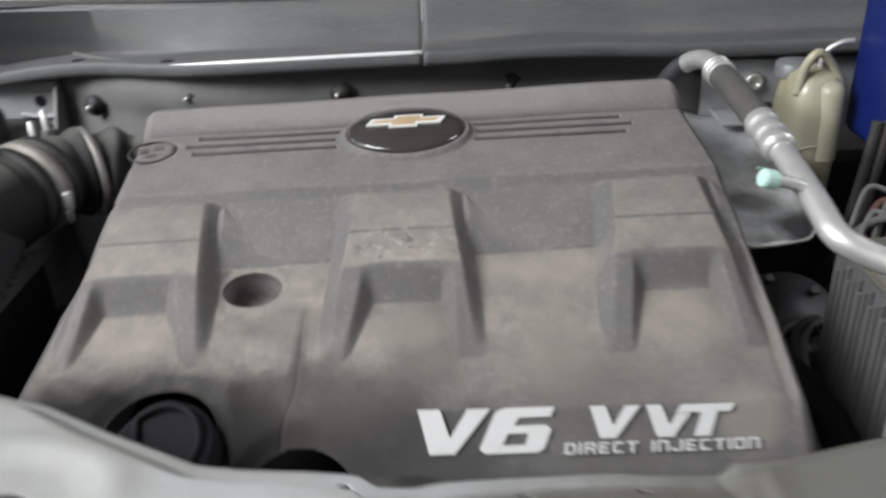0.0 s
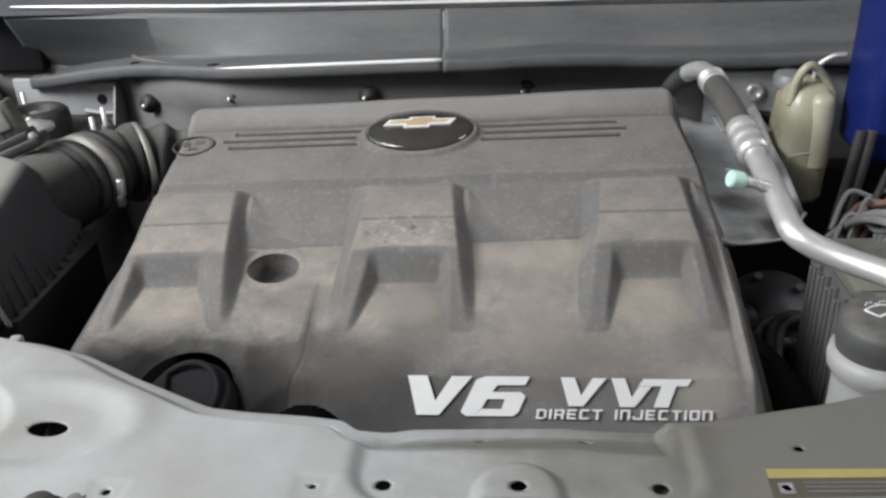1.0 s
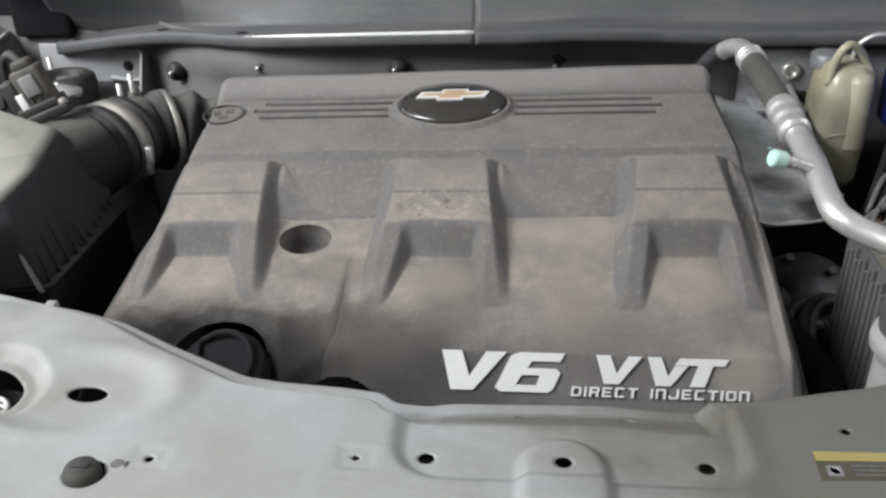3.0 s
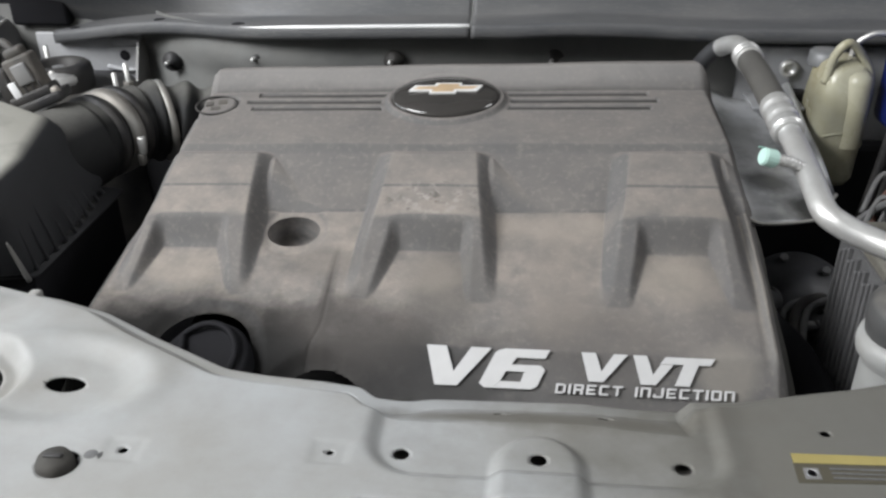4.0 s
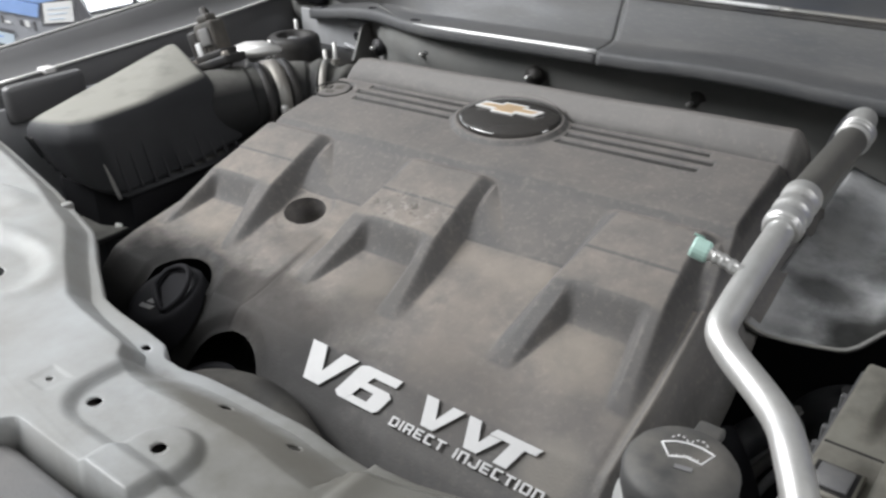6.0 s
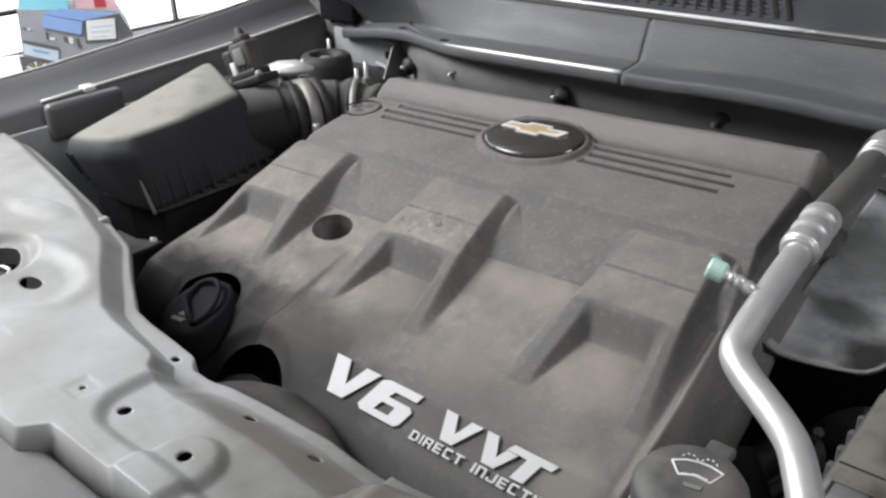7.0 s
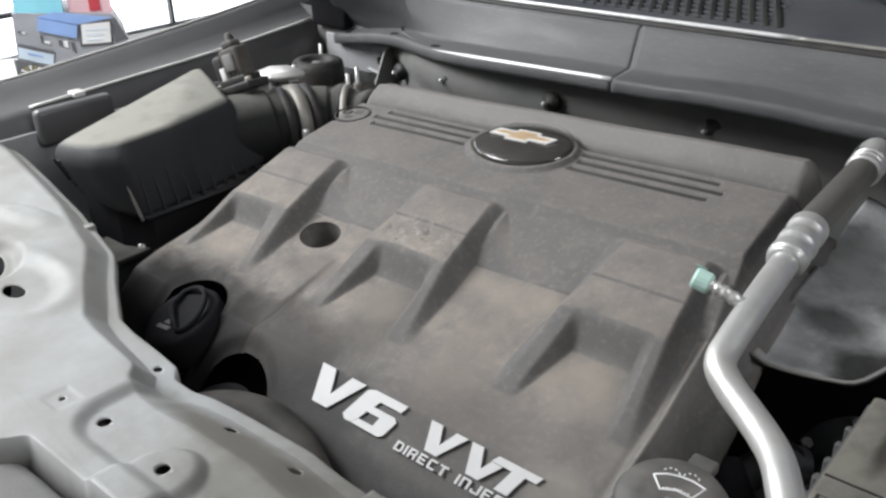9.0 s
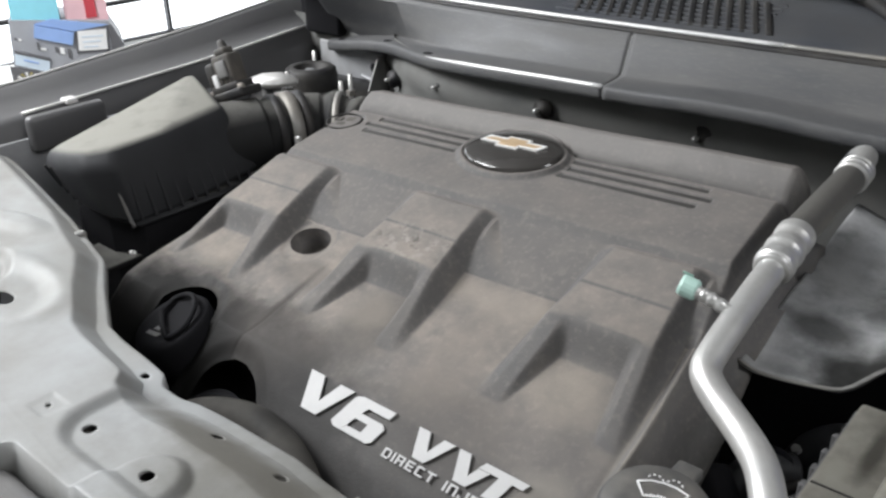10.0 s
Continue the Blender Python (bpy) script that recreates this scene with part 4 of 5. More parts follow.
for x, y, z in ((-0.415, 0.250, 0.935), (-0.273, 0.201, 0.957), (-0.085, 0.190, 0.959), (0.127, 0.218, 0.956)):
    stud = thing("firewall_stud", (x, y, z), "black push nut with a bare stud in the firewall pad", "stud", "firewall studs")
    part("washer", lathe(((0.0, 0.006), (0.005, 0.006), (0.007, 0.003), (0.014, 0.001), (0.014, -0.004), (0.0, -0.004)), pose(x, y - 0.004, z, 90), 14), M["dark"], stud)
    part("stud_end", lathe(((0.0030, 0.0), (0.0030, 0.011), (0.0025, 0.013), (0.0, 0.013)), pose(x - 0.002, y - 0.004, z, 90, 0, -12), 12), M["alu"], stud, "bare steel stud")


# ---- cowl: pressed plenum panel with a lip, seam and plastic grille behind it ----
LIP_X = (-0.72, -0.64, -0.568, -0.50, -0.423, -0.36, -0.295, -0.20, -0.10, 0.022, 0.80)
LIP_PUSH = (0.150, 0.132, 0.112, 0.098, 0.077, 0.052, 0.024, 0.008, 0.002, 0.0, 0.0)
LIP_RISE = (-0.045, -0.040, -0.030, -0.017, -0.006, -0.002, 0.001, 0.006, 0.010, 0.013, 0.016)


def lip_shift(x):
    """How far the lip runs back and climbs at x, smoothed."""
    d = np.linspace(-0.03, 0.03, 7)
    return float(np.interp(x + d, LIP_X, LIP_PUSH).mean()), float(np.interp(x + d, LIP_X, LIP_RISE).mean())


def cowl_section(x):
    """The section of the cowl, from under its lip to its top edge: y and z."""
    push, rise = lip_shift(x)
    rise += 0.0035 * float(step(x, 0.06, 0.14) * step(x, 0.30, 0.2)) - 0.002 * float(step(x, 0.25, 0.4))
    y = np.array((0.175, 0.165, 0.1615, 0.1605, 0.1607, 0.1625, 0.166, 0.186, 0.200, 0.207, 0.224, 0.228, 0.233, 0.238))
    z = np.array((0.984, 0.9835, 0.985, 0.989, 0.997, 0.9995, 1.000, 1.001, 1.0025, 1.006, 1.058, 1.0635, 1.066, 1.067))
    k = np.array((1, 1, 1, 1, 1, 1, 1, 1, 1, 0.9, 0.25, 0.25, 0.25, 0.25))
    low = np.array((1, 1, 1, 1, 1, 1, 1, 1, 1, 0.9, 0, 0, 0, 0))
    return y + push * k, z + rise * low


def cowl_panel(x0, x1, n):
    xs = np.linspace(x0, x1, n)
    rows = [cowl_section(x) for x in xs]
    y, z = np.array([r[0] for r in rows]), np.array([r[1] for r in rows])
    x = np.broadcast_to(xs[:, None], y.shape).copy()
    return sheet(x, y, z)


cowl = thing("cowl", (0, 0.2, 0.98), "grey painted cowl panel with a folded lip, its highlight painted on", "cowl")
for name, x0, x1 in (("left_pressing", -0.605, 0.0165), ("right_pressing", 0.0185, 0.80)):
    ob = part(name, cowl_panel(x0, x1, 120), M["cowl"], cowl)
    sol = ob.modifiers.new("thick", "SOLIDIFY")
    sol.thickness, sol.offset = 0.0010, 1
    sharp(ob, 60)
# One trim in two tones: a pale copy where lit, a dull one beyond.
for x0, x1, mat in ((-0.60, 0.20, "bright"), (0.20, 0.80, "band")):
    bm = tube([(x, float(cowl_section(x)[0][13]) + 0.0035, 1.0705) for x in np.linspace(x0, x1, 40)], 0.0030, 12, 1, smooth=False)
    part("edge_trim", bm, M[mat], cowl, "edge trim, paler copy where lit" if x0 < 0 else "edge trim, duller copy away from the light")
part("edge_seal", tube([(x, float(cowl_section(x)[0][12]), 1.0655) for x in np.linspace(-0.60, 0.80, 50)], 0.0048, 10, 1, smooth=False), M["dark"], cowl, "black rubber seal")
# Pale bead paints the lip's highlight as a separate strip.
part("lip_highlight", tube([(x, 0.1618 + lip_shift(x)[0], float(cowl_section(x)[1][5])) for x in np.linspace(-0.29, 0.0165, 24)], lambda t: 0.0005 + 0.0026 * min(1, 4 * t), 10, 1, smooth=False), M["bright"], cowl, "pale strip painting the highlight on the folded lip")
for x in (-0.568, -0.423, -0.295):
    part("lip_hole", lathe(((0.0, 0.0012), (0.0055, 0.0012), (0.0075, 0.0005), (0.0085, -0.0010)), pose(x, 0.172 + lip_shift(x)[0], float(cowl_section(x)[1][6]) + 0.0012) @ Matrix.Diagonal((1.2, 0.7, 1, 1)), 16), M["inside"], cowl, "dark round locating hole")

plen = thing("cowl_grille", (0.1, 0.34, 1.05), "dark plastic cowl grille with moulded louvres below the windscreen", "cowl grille")


def grille_plate():
    nu, nv = 60, 30
    x = np.broadcast_to(np.linspace(-0.70, 0.80, nu)[:, None], (nu, nv)).copy()
    y = np.broadcast_to(np.linspace(0.246, 0.52, nv)[None, :], (nu, nv)).copy()
    z = 1.064 + 0.008 * step(y, 0.246, 0.27) + 0.14 * np.maximum(y - 0.27, 0)
    return sheet(x, y, z)


part("plate", grille_plate(), M["scuttle"], plen)
# Raised dark bars draw the shaded slots between the louvres.
for k in range(17):
    x = -0.118 + 0.0165 * k
    part("slot_bar", box((x - 0.0038, 0.268, 1.0730), (x + 0.0038, 0.383, 1.0830), 0.0015, 1, pose(0, 0, 0, 8, 0, 24)), M["dark"], plen, smooth=False)
for k in range(7):
    y = 0.276 + 0.0165 * k
    part("cross_bar", box((-0.128, y - 0.0016, 1.0700 + 0.0023 * k), (0.150, y + 0.0016, 1.0752 + 0.0023 * k), 0.0006, 1), M["scuttle"], plen, smooth=False)
windscreen = solo("windscreen", prism([(0.49, 1.083), (1.15, 1.53), (1.147, 1.536), (0.487, 1.089)], 1.5, Matrix(((0, 0, 1, -0.72), (1, 0, 0, 0), (0, 1, 0, 0), (0, 0, 0, 1)))), M["glass"], "dark windscreen glass above the cowl", "windscreen", smooth=False)
wiper = thing("wiper_arm", (0.30, 0.30, 1.07), "black wiper arm with a pale pivot cap", "wiper")
part("arm", tube([(0.33, 0.285, 1.072), (0.30, 0.33, 1.086), (0.22, 0.42, 1.10), (0.10, 0.48, 1.115)], 0.008, 10), M["dark"], wiper)
part("pivot", lathe(((0.0, 0.012), (0.010, 0.010), (0.013, 0.0), (0.013, -0.01)), pose(0.325, 0.275, 1.064), 20), M["white"], wiper, "pale pivot cap")

# ---- inner fender and fender on the air box side ----
def fender():
    ys = np.linspace(-0.60, 0.60, 70)[None, :]
    sec_x = np.array((-0.640, -0.645, -0.655, -0.660, -0.668, -0.700, -0.712, -0.722, -0.735, -0.80))[:, None]
    sec_z = np.array((0.60, 0.930, 0.950, 0.9555, 0.957, 0.972, 0.982, 0.985, 0.982, 0.90))[:, None]
    x = sec_x + 0 * ys - 0.04 * step(ys, 0.0, 0.55)
    z = sec_z + 0.045 * np.clip(ys + 0.17, -0.2, 0.6) + 0.035 * step(sec_x, -0.690, -0.716) * np.clip(ys + 0.2, 0, 0.6)
    return sheet(x, np.broadcast_to(ys, x.shape).copy(), z)


wing = thing("front_fender", (-0.70, 0, 0.9), "grey painted inner fender rail with highlights painted on its edges", "fender")
part("rail", fender(), M["fender"], wing)
# Lighter copy of the fender wall puts bounced light into its colour.
part("inner_wall", box((-0.644, -0.56, 0.60), (-0.637, 0.17, 0.926), 0.002), M["gusset"], wing, "inner wall in a lighter tone for bounced light")
# Pale bead paints the highlight along the outer edge.
ys = np.linspace(-0.30, 0.34, 20)
part("outer_highlight", tube([(-0.7225 - 0.04 * float(step(np.array(y), 0.0, 0.55)), y, 0.9862 + 0.045 * (y + 0.17) + 0.035 * max(y + 0.2, 0)) for y in ys], 0.0016, 8, 1, smooth=False), M["chrome"], wing, "pale bead painting the highlight on the outer edge")
part("clip", box((-0.672, -0.178, 0.953), (-0.652, -0.160, 0.961), 0.002), M["chrome"], wing, "bright clip")
# Another pale bead paints the folded inner edge's highlight.
ys = np.linspace(-0.24, 0.30, 20)
part("edge_highlight", tube([(-0.660 - 0.04 * float(step(np.array(y), 0.0, 0.55)), y, 0.9578 + 0.045 * (y + 0.17)) for y in ys], 0.0022, 8, 1, smooth=False), M["chrome"], wing, "pale bead painting the highlight on the folded edge")
pad = thing("rail_seal", (-0.63, -0.2, 0.93), "dark grey foam seal standing on the fender rail", "seal")
part("foam", box((-0.642, -0.250, 0.905), (-0.622, -0.135, 0.957), 0.008, 3), M["fender"], pad)
solo("inner_fender_right", box((0.66, -0.5, 0.4), (0.70, 0.25, 0.95), 0.01), M["steel"], "grey painted inner fender", "inner fender")

# ---- air box, sensor and intake duct ----
air = thing("air_filter_box", (-0.48, -0.2, 0.70), "black ribbed air filter box with a dusty top", "air box")


def air_lid():
    bm = bmesh.new()
    low = [bm.verts.new(p) for p in ((-0.512, -0.276, 0.898), (-0.460, -0.279, 0.880), (-0.418, -0.272, 0.872), (-0.377, -0.254, 0.869), (-0.375, -0.170, 0.872), (-0.392, -0.050, 0.878), (-0.568, -0.020, 0.890))]
    mid = [bm.verts.new(p) for p in ((-0.514, -0.292, 0.930), (-0.462, -0.297, 0.937), (-0.416, -0.291, 0.942), (-0.386, -0.264, 0.945), (-0.394, -0.180, 0.947), (-0.420, -0.066, 0.951), (-0.562, -0.024, 0.966))]
    top = [bm.verts.new(p) for p in ((-0.508, -0.282, 0.949), (-0.462, -0.285, 0.956), (-0.428, -0.279, 0.961), (-0.402, -0.254, 0.965), (-0.408, -0.180, 0.9665), (-0.434, -0.074, 0.968), (-0.553, -0.030, 0.986))]
    for one, two in ((low, mid), (mid, top)):
        for k in range(7):
            bm.faces.new((one[k], one[(k + 1) % 7], two[(k + 1) % 7], two[k]))
    bm.faces.new(top)
    bm.faces.new(low[::-1])
    bmesh.ops.triangulate(bm, faces=[f for f in bm.faces if len(f.verts) > 4])
    flat = [e for e in bm.edges if len(e.link_faces) == 2 and e.calc_face_angle(0) > 0.12]
    bmesh.ops.bevel(bm, geom=flat, offset=0.0085, segments=4, affect="EDGES", profile=0.5)
    bmesh.ops.recalc_face_normals(bm, faces=bm.faces)
    return bm


lid = part("lid", air_lid(), M["dusty_black"], air, "dusty lid")
part("tray", prism([(-0.505, -0.262), (-0.43, -0.262), (-0.386, -0.240), (-0.384, -0.05), (-0.56, -0.03)], 0.267, pose(0, 0, 0.60)), M["near_black"], air, smooth=False)
bm = prism([(-0.505, -0.258), (-0.430, -0.262), (-0.3745, -0.251), (-0.3725, -0.05), (-0.57, -0.025)], 0.006, pose(0, 0, 0.8655))
bmesh.ops.bevel(bm, geom=bm.edges[:], offset=0.002, segments=2, affect="EDGES")
part("flange", bm, M["dusty_black"], air)
for k in range(10):
    y = -0.246 + 0.0195 * k
    low = (float(np.interp(y, (-0.254, -0.170, -0.05), (-0.3765, -0.3745, -0.3915))), y, 0.873)
    high = (float(np.interp(y, (-0.264, -0.180, -0.066), (-0.3865, -0.3945, -0.4205))), y - 0.004, 0.940 - 0.004 * (k % 2))
    part("rib", tube([low, high], lambda t: 0.0024 - 0.0014 * t, 6, 2), M["dusty_black"], air, smooth=False)
for k in range(4):
    x = -0.506 + 0.0150 * k
    part("rib", tube([(x, -0.277, 0.897 - 0.005 * k), (x, -0.293, 0.930 + 0.001 * k)], lambda t: 0.0026 - 0.0014 * t, 6, 2), M["dusty_black"], air, smooth=False)
part("clip", tube([(-0.3815, -0.256, 0.866), (-0.3855, -0.260, 0.890), (-0.3900, -0.263, 0.915)], lambda t: 0.0026 - 0.0008 * t, 8, 4), M["steel"], air, "spring steel clip")
part("foot", box((-0.475, -0.300, 0.812), (-0.395, -0.232, 0.820), 0.003), M["duct"], air, "dusty mounting foot")
part("foot_bolt", lathe(((0.0, 0.005), (0.005, 0.004), (0.006, 0.0)), pose(-0.408, -0.250, 0.820), 10), M["alu"], air, "small bright bolt")

sensor = thing("air_flow_sensor", (-0.465, -0.02, 0.96), "black plug of the air flow sensor standing on the air box", "sensor")
LEAN = pose(-0.468, -0.022, 0.962, -6, -20, 14)
for name, lo, hi, bevel, mat, label in (
        ("base", (-0.032, -0.022, -0.004), (0.034, 0.022, 0.008), 0.003, "dark", ""),
        ("base_step", (-0.024, -0.017, 0.006), (0.026, 0.018, 0.018), 0.003, "dark", ""),
        ("plug", (-0.012, -0.014, 0.014), (0.022, 0.014, 0.058), 0.004, "rubber", "worn dark connector"),
        ("plug_back", (-0.030, -0.013, 0.010), (-0.011, 0.013, 0.052), 0.005, "dark", ""),
        ("latch", (-0.004, -0.0175, 0.026), (0.014, -0.013, 0.050), 0.002, "loom", "grey latch tab"),
        ("lock", (-0.016, -0.0165, 0.010), (-0.007, -0.0125, 0.034), 0.001, "icon", "white locking clip"),
        ("neck", (-0.006, -0.010, 0.056), (0.016, 0.010, 0.068), 0.004, "rubber", "")):
    bm = box(lo, hi, bevel)
    bmesh.ops.transform(bm, matrix=LEAN, verts=bm.verts)
    part(name, bm, M[mat], sensor, label)
for k in range(4):
    bm = box((-0.010 + 0.0085 * k, -0.0155, 0.016), (-0.0075 + 0.0085 * k, -0.0135, 0.026), 0.0006, 1)
    bmesh.ops.transform(bm, matrix=LEAN, verts=bm.verts)
    part("plug_rib", bm, M["dark"], sensor, smooth=False)
for x, y in ((-0.030, 0.0), (0.032, 0.0)):
    part("screw", lathe(((0.0, 0.004), (0.004, 0.003), (0.0055, 0.0), (0.0055, -0.004)), LEAN @ pose(x * 0.9, y - 0.014, 0.010), 12), M["band"], sensor, "small steel screw")
part("wire", tube([LEAN @ Vector(q) for q in ((0.004, 0, 0.064), (-0.006, 0.012, 0.076), (-0.03, 0.045, 0.066), (-0.06, 0.09, 0.02))], 0.005, 10), M["dark"], sensor)

duct = thing("intake_duct", (-0.38, 0.0, 0.87), "dusty black intake duct with metal band clamp and bellows", "intake duct")
part("housing", tube([(-0.478, -0.12, 0.902), (-0.452, -0.06, 0.906), (-0.430, -0.008, 0.910)], lambda t: 0.060 - 0.008 * t, 36), M["duct"], duct)


def bellows(t):
    return 0.0475 + 0.0045 * math.sin(t * 2 * math.pi * 6) * (0.05 if t < 0.45 else 1.0)


part("bellows", tube([(-0.431, -0.012, 0.910), (-0.417, 0.026, 0.911), (-0.400, 0.060, 0.909), (-0.371, 0.087, 0.905), (-0.330, 0.106, 0.896), (-0.28, 0.125, 0.885)], bellows, 36, 14), M["duct"], duct)
for d in (-0.020, 0.018):
    part("cuff", tube([(-0.417 + 0.36 * (d - 0.005), 0.026 + 0.93 * (d - 0.005), 0.911), (-0.417 + 0.36 * (d + 0.005), 0.026 + 0.93 * (d + 0.005), 0.911)], 0.0520, 36, 2), M["dark"], duct, "black rubber cuff")
part("band", tube([(-0.4198, 0.0185, 0.911), (-0.4142, 0.0335, 0.911)], 0.0530, 36, 2), M["band"], duct, "dull metal band clamp")
part("band", tube([(-0.3750, 0.0843, 0.905), (-0.3685, 0.0893, 0.905)], 0.0525, 36, 2), M["band"], duct, "dull clamp band")
part("band_screw", box((-0.370, -0.004, 0.894), (-0.361, 0.004, 0.916), 0.002), M["alu"], duct, "bare clamp screw")
part("band_tail", box((-0.372, -0.005, 0.880), (-0.364, 0.006, 0.895), 0.002), M["band"], duct, "clamp band tail")

# strut tower and what stands beside it
tower = thing("strut_tower", (-0.56, 0.20, 0.80), "grey pressed strut tower with a black rubber top mount", "strut tower")
part("dome", lathe(((0.125, -0.2), (0.115, -0.02), (0.10, 0.0), (0.06, 0.004), (0.0, 0.004)), pose(-0.560, 0.200, 0.905)), M["dark"], tower)
part("top_mount", lathe(((0.043, -0.012), (0.044, 0.018), (0.042, 0.029), (0.037, 0.033), (0.029, 0.034), (0.0245, 0.031), (0.023, 0.012), (0.0, 0.012)), pose(-0.560, 0.200, 0.911)), M["dark"], tower, "black rubber top mount")
part("centre_nut", lathe(((0.009, 0.0), (0.009, 0.014), (0.0, 0.015)), pose(-0.562, 0.200, 0.925), 6), M["steel"], tower, smooth=False)
for x, y, z in ((-0.530, 0.125, 0.955), (-0.462, 0.196, 0.946), (-0.600, 0.245, 0.955), (-0.478, 0.190, 0.934)):
    part("bolt", lathe(((0.0034, -0.04), (0.0034, 0.0), (0.0, 0.001)), pose(x, y, z), 10), M["alu"], tower, "bare steel stud")
    part("nut", lathe(((0.0075, -0.034), (0.0075, -0.025), (0.0, -0.025)), pose(x, y, z), 6), M["band"], tower, "dull hexagon nut", smooth=False)
bm = prism([(-0.560, 0.098), (-0.552, 0.066), (-0.528, 0.056), (-0.506, 0.070), (-0.488, 0.112), (-0.508, 0.120), (-0.540, 0.122)], 0.012, pose(0, 0, 0.943))
bmesh.ops.bevel(bm, geom=bm.edges[:], offset=0.003, segments=2, affect="EDGES")
part("bracket", bm, M["chrome"], tower, "bright metal bracket")
part("bracket_eye", lathe(((0.010, -0.004), (0.010, 0.0), (0.006, 0.001), (0.0, 0.0)), pose(-0.532, 0.076, 0.9515), 16), M["dark"], tower, "dark rubber eye")
part("bracket_foot", box((-0.548, 0.085, 0.89), (-0.520, 0.105, 0.940), 0.003), M["steel"], tower)
gusset = thing("cowl_gusset", (-0.55, 0.30, 0.90), "grey sheet metal gusset under the cowl lip", "bracket")
part("plate", box((-0.640, 0.294, 0.860), (-0.471, 0.300, 0.962), 0.003), M["gusset"], gusset)
part("flank", prism([(0.222, 0.86), (0.296, 0.86), (0.296, 0.958), (0.270, 0.955)], 0.003, Matrix(((0, 0, 1, -0.474), (1, 0, 0, 0), (0, 1, 0, 0), (0, 0, 0, 1)))), M["steel"], gusset, smooth=False)
part("fold", box((-0.520, 0.286, 0.944), (-0.474, 0.295, 0.958), 0.004), M["gusset"], gusset, "bright folded corner")
part("hole_rim", lathe(((0.0, 0.001), (0.0065, 0.001), (0.008, 0.0)), pose(-0.506, 0.2935, 0.929, 90), 16), M["inside"], gusset, "dark bolt hole")
part("pressed_rib", tube([(-0.535, 0.2925, 0.912), (-0.506, 0.2915, 0.908), (-0.482, 0.2925, 0.909)], 0.0035, 8, 6), M["gusset"], gusset)
end = thing("cowl_end_plate", (-0.66, 0.33, 0.95), "black hood hinge on the cowl end", "hinge")
part("hinge", box((-0.715, 0.318, 0.955), (-0.655, 0.375, 1.060), 0.010), M["near_black"], end, "black hinge leaf")
part("leaf", box((-0.668, 0.288, 0.972), (-0.580, 0.350, 1.075), 0.006), M["near_black"], end, "black inner hinge leaf")
part("pin", lathe(((0.0, 0.014), (0.010, 0.012), (0.012, 0.0), (0.012, -0.01)), pose(-0.668, 0.320, 0.985, 90), 14), M["dark"], end)

# ---- oil filler cap, pulley and engine underneath ----
oil = thing("oil_filler_cap", (-0.200, -0.328, 0.80), "black oil filler cap with a grip and worn symbol", "oil cap")
cap_m = pose(-0.184, -0.334, 0.828, 20, -8)
part("disc", lathe(((0.040, -0.03), (0.043, 0.0), (0.043, 0.012), (0.040, 0.017), (0.030, 0.018), (0.0, 0.016)), cap_m), M["near_black"], oil)
arc = [(0.033 * math.cos(radians(a)), 0.033 * math.sin(radians(a)), 0.020 + 0.006 * math.sin(radians(a + 30)) ** 2) for a in range(-40, 131, 10)]
part("grip", tube([cap_m @ Vector(q) for q in arc + [(-0.018, 0.004, 0.022), (0.006, -0.012, 0.022), (0.0255, -0.0215, 0.021)]], 0.0030, 10, 2, smooth=False), M["near_black"], oil, "raised loop grip")
part("symbol", joined(prism([(-0.009, -0.004), (0.007, -0.004), (0.009, 0.0), (-0.009, 0.0)], 0.0006, cap_m @ Matrix.Translation((-0.004, -0.018, 0.0176)) @ Matrix.Diagonal((1.25, 1.25, 1, 1))), prism([(-0.005, 0.002), (0.003, 0.002), (0.005, 0.006), (-0.003, 0.006)], 0.0006, cap_m @ Matrix.Translation((-0.004, -0.018, 0.0176)) @ Matrix.Diagonal((1.25, 1.25, 1, 1)))), M["loom"], oil, "worn pale oil symbol", smooth=False)
pulley = thing("idler_pulley", (-0.07, -0.39, 0.76), "black ribbed belt pulley below the cover's front edge", "pulley")
part("wheel", lathe(((0.0, 0.014), (0.015, 0.014), (0.018, 0.006), (0.036, 0.006), (0.040, 0.016), (0.049, 0.016), (0.049, -0.015), (0.0, -0.015)), pose(-0.085, -0.382, 0.766, 24, -6)), M["near_black"], pulley)
solo("coolant_hose", tube([(-0.125, -0.43, 0.74), (-0.092, -0.418, 0.795), (-0.066, -0.404, 0.812), (-0.045, -0.390, 0.817), (-0.020, -0.379, 0.817), (0.007, -0.375, 0.815), (0.041, -0.380, 0.808), (0.074, -0.391, 0.792), (0.10, -0.40, 0.75), (0.12, -0.40, 0.65)], 0.0185, 28), M["hose"], "dusty grey-black coolant hose in front of the engine", "hose")
block = thing("engine_block", (0, -0.1, 0.4), "dark engine block hidden below the cover", "engine")
part("head", box((-0.27, -0.33, 0.45), (0.27, 0.05, 0.775), 0.02), M["engine"], block)
part("rear_bank", box((-0.26, -0.10, 0.77), (0.265, 0.05, 0.88), 0.02), M["engine"], block)
part("front_case", box((-0.25, -0.36, 0.45), (0.2, -0.32, 0.74), 0.01), M["engine"], block)

# ---- air conditioning line ----
line = thing("air_conditioning_line", (0.34, -0.1, 0.95), "bare aluminium air conditioning line with a rubber hose section", "pipe")
# Elbow end in a darker copy of the pipe, painting its shade.
part("elbow_leg", tube([(0.297, 0.178, 0.920), (0.302, 0.174, 0.945), (0.310, 0.163, 0.969), (0.320, 0.148, 0.989), (0.3265, 0.138, 0.9965)], 0.0108, 24), M["engine_grey"], line, "darker pipe end, its shade painted in")
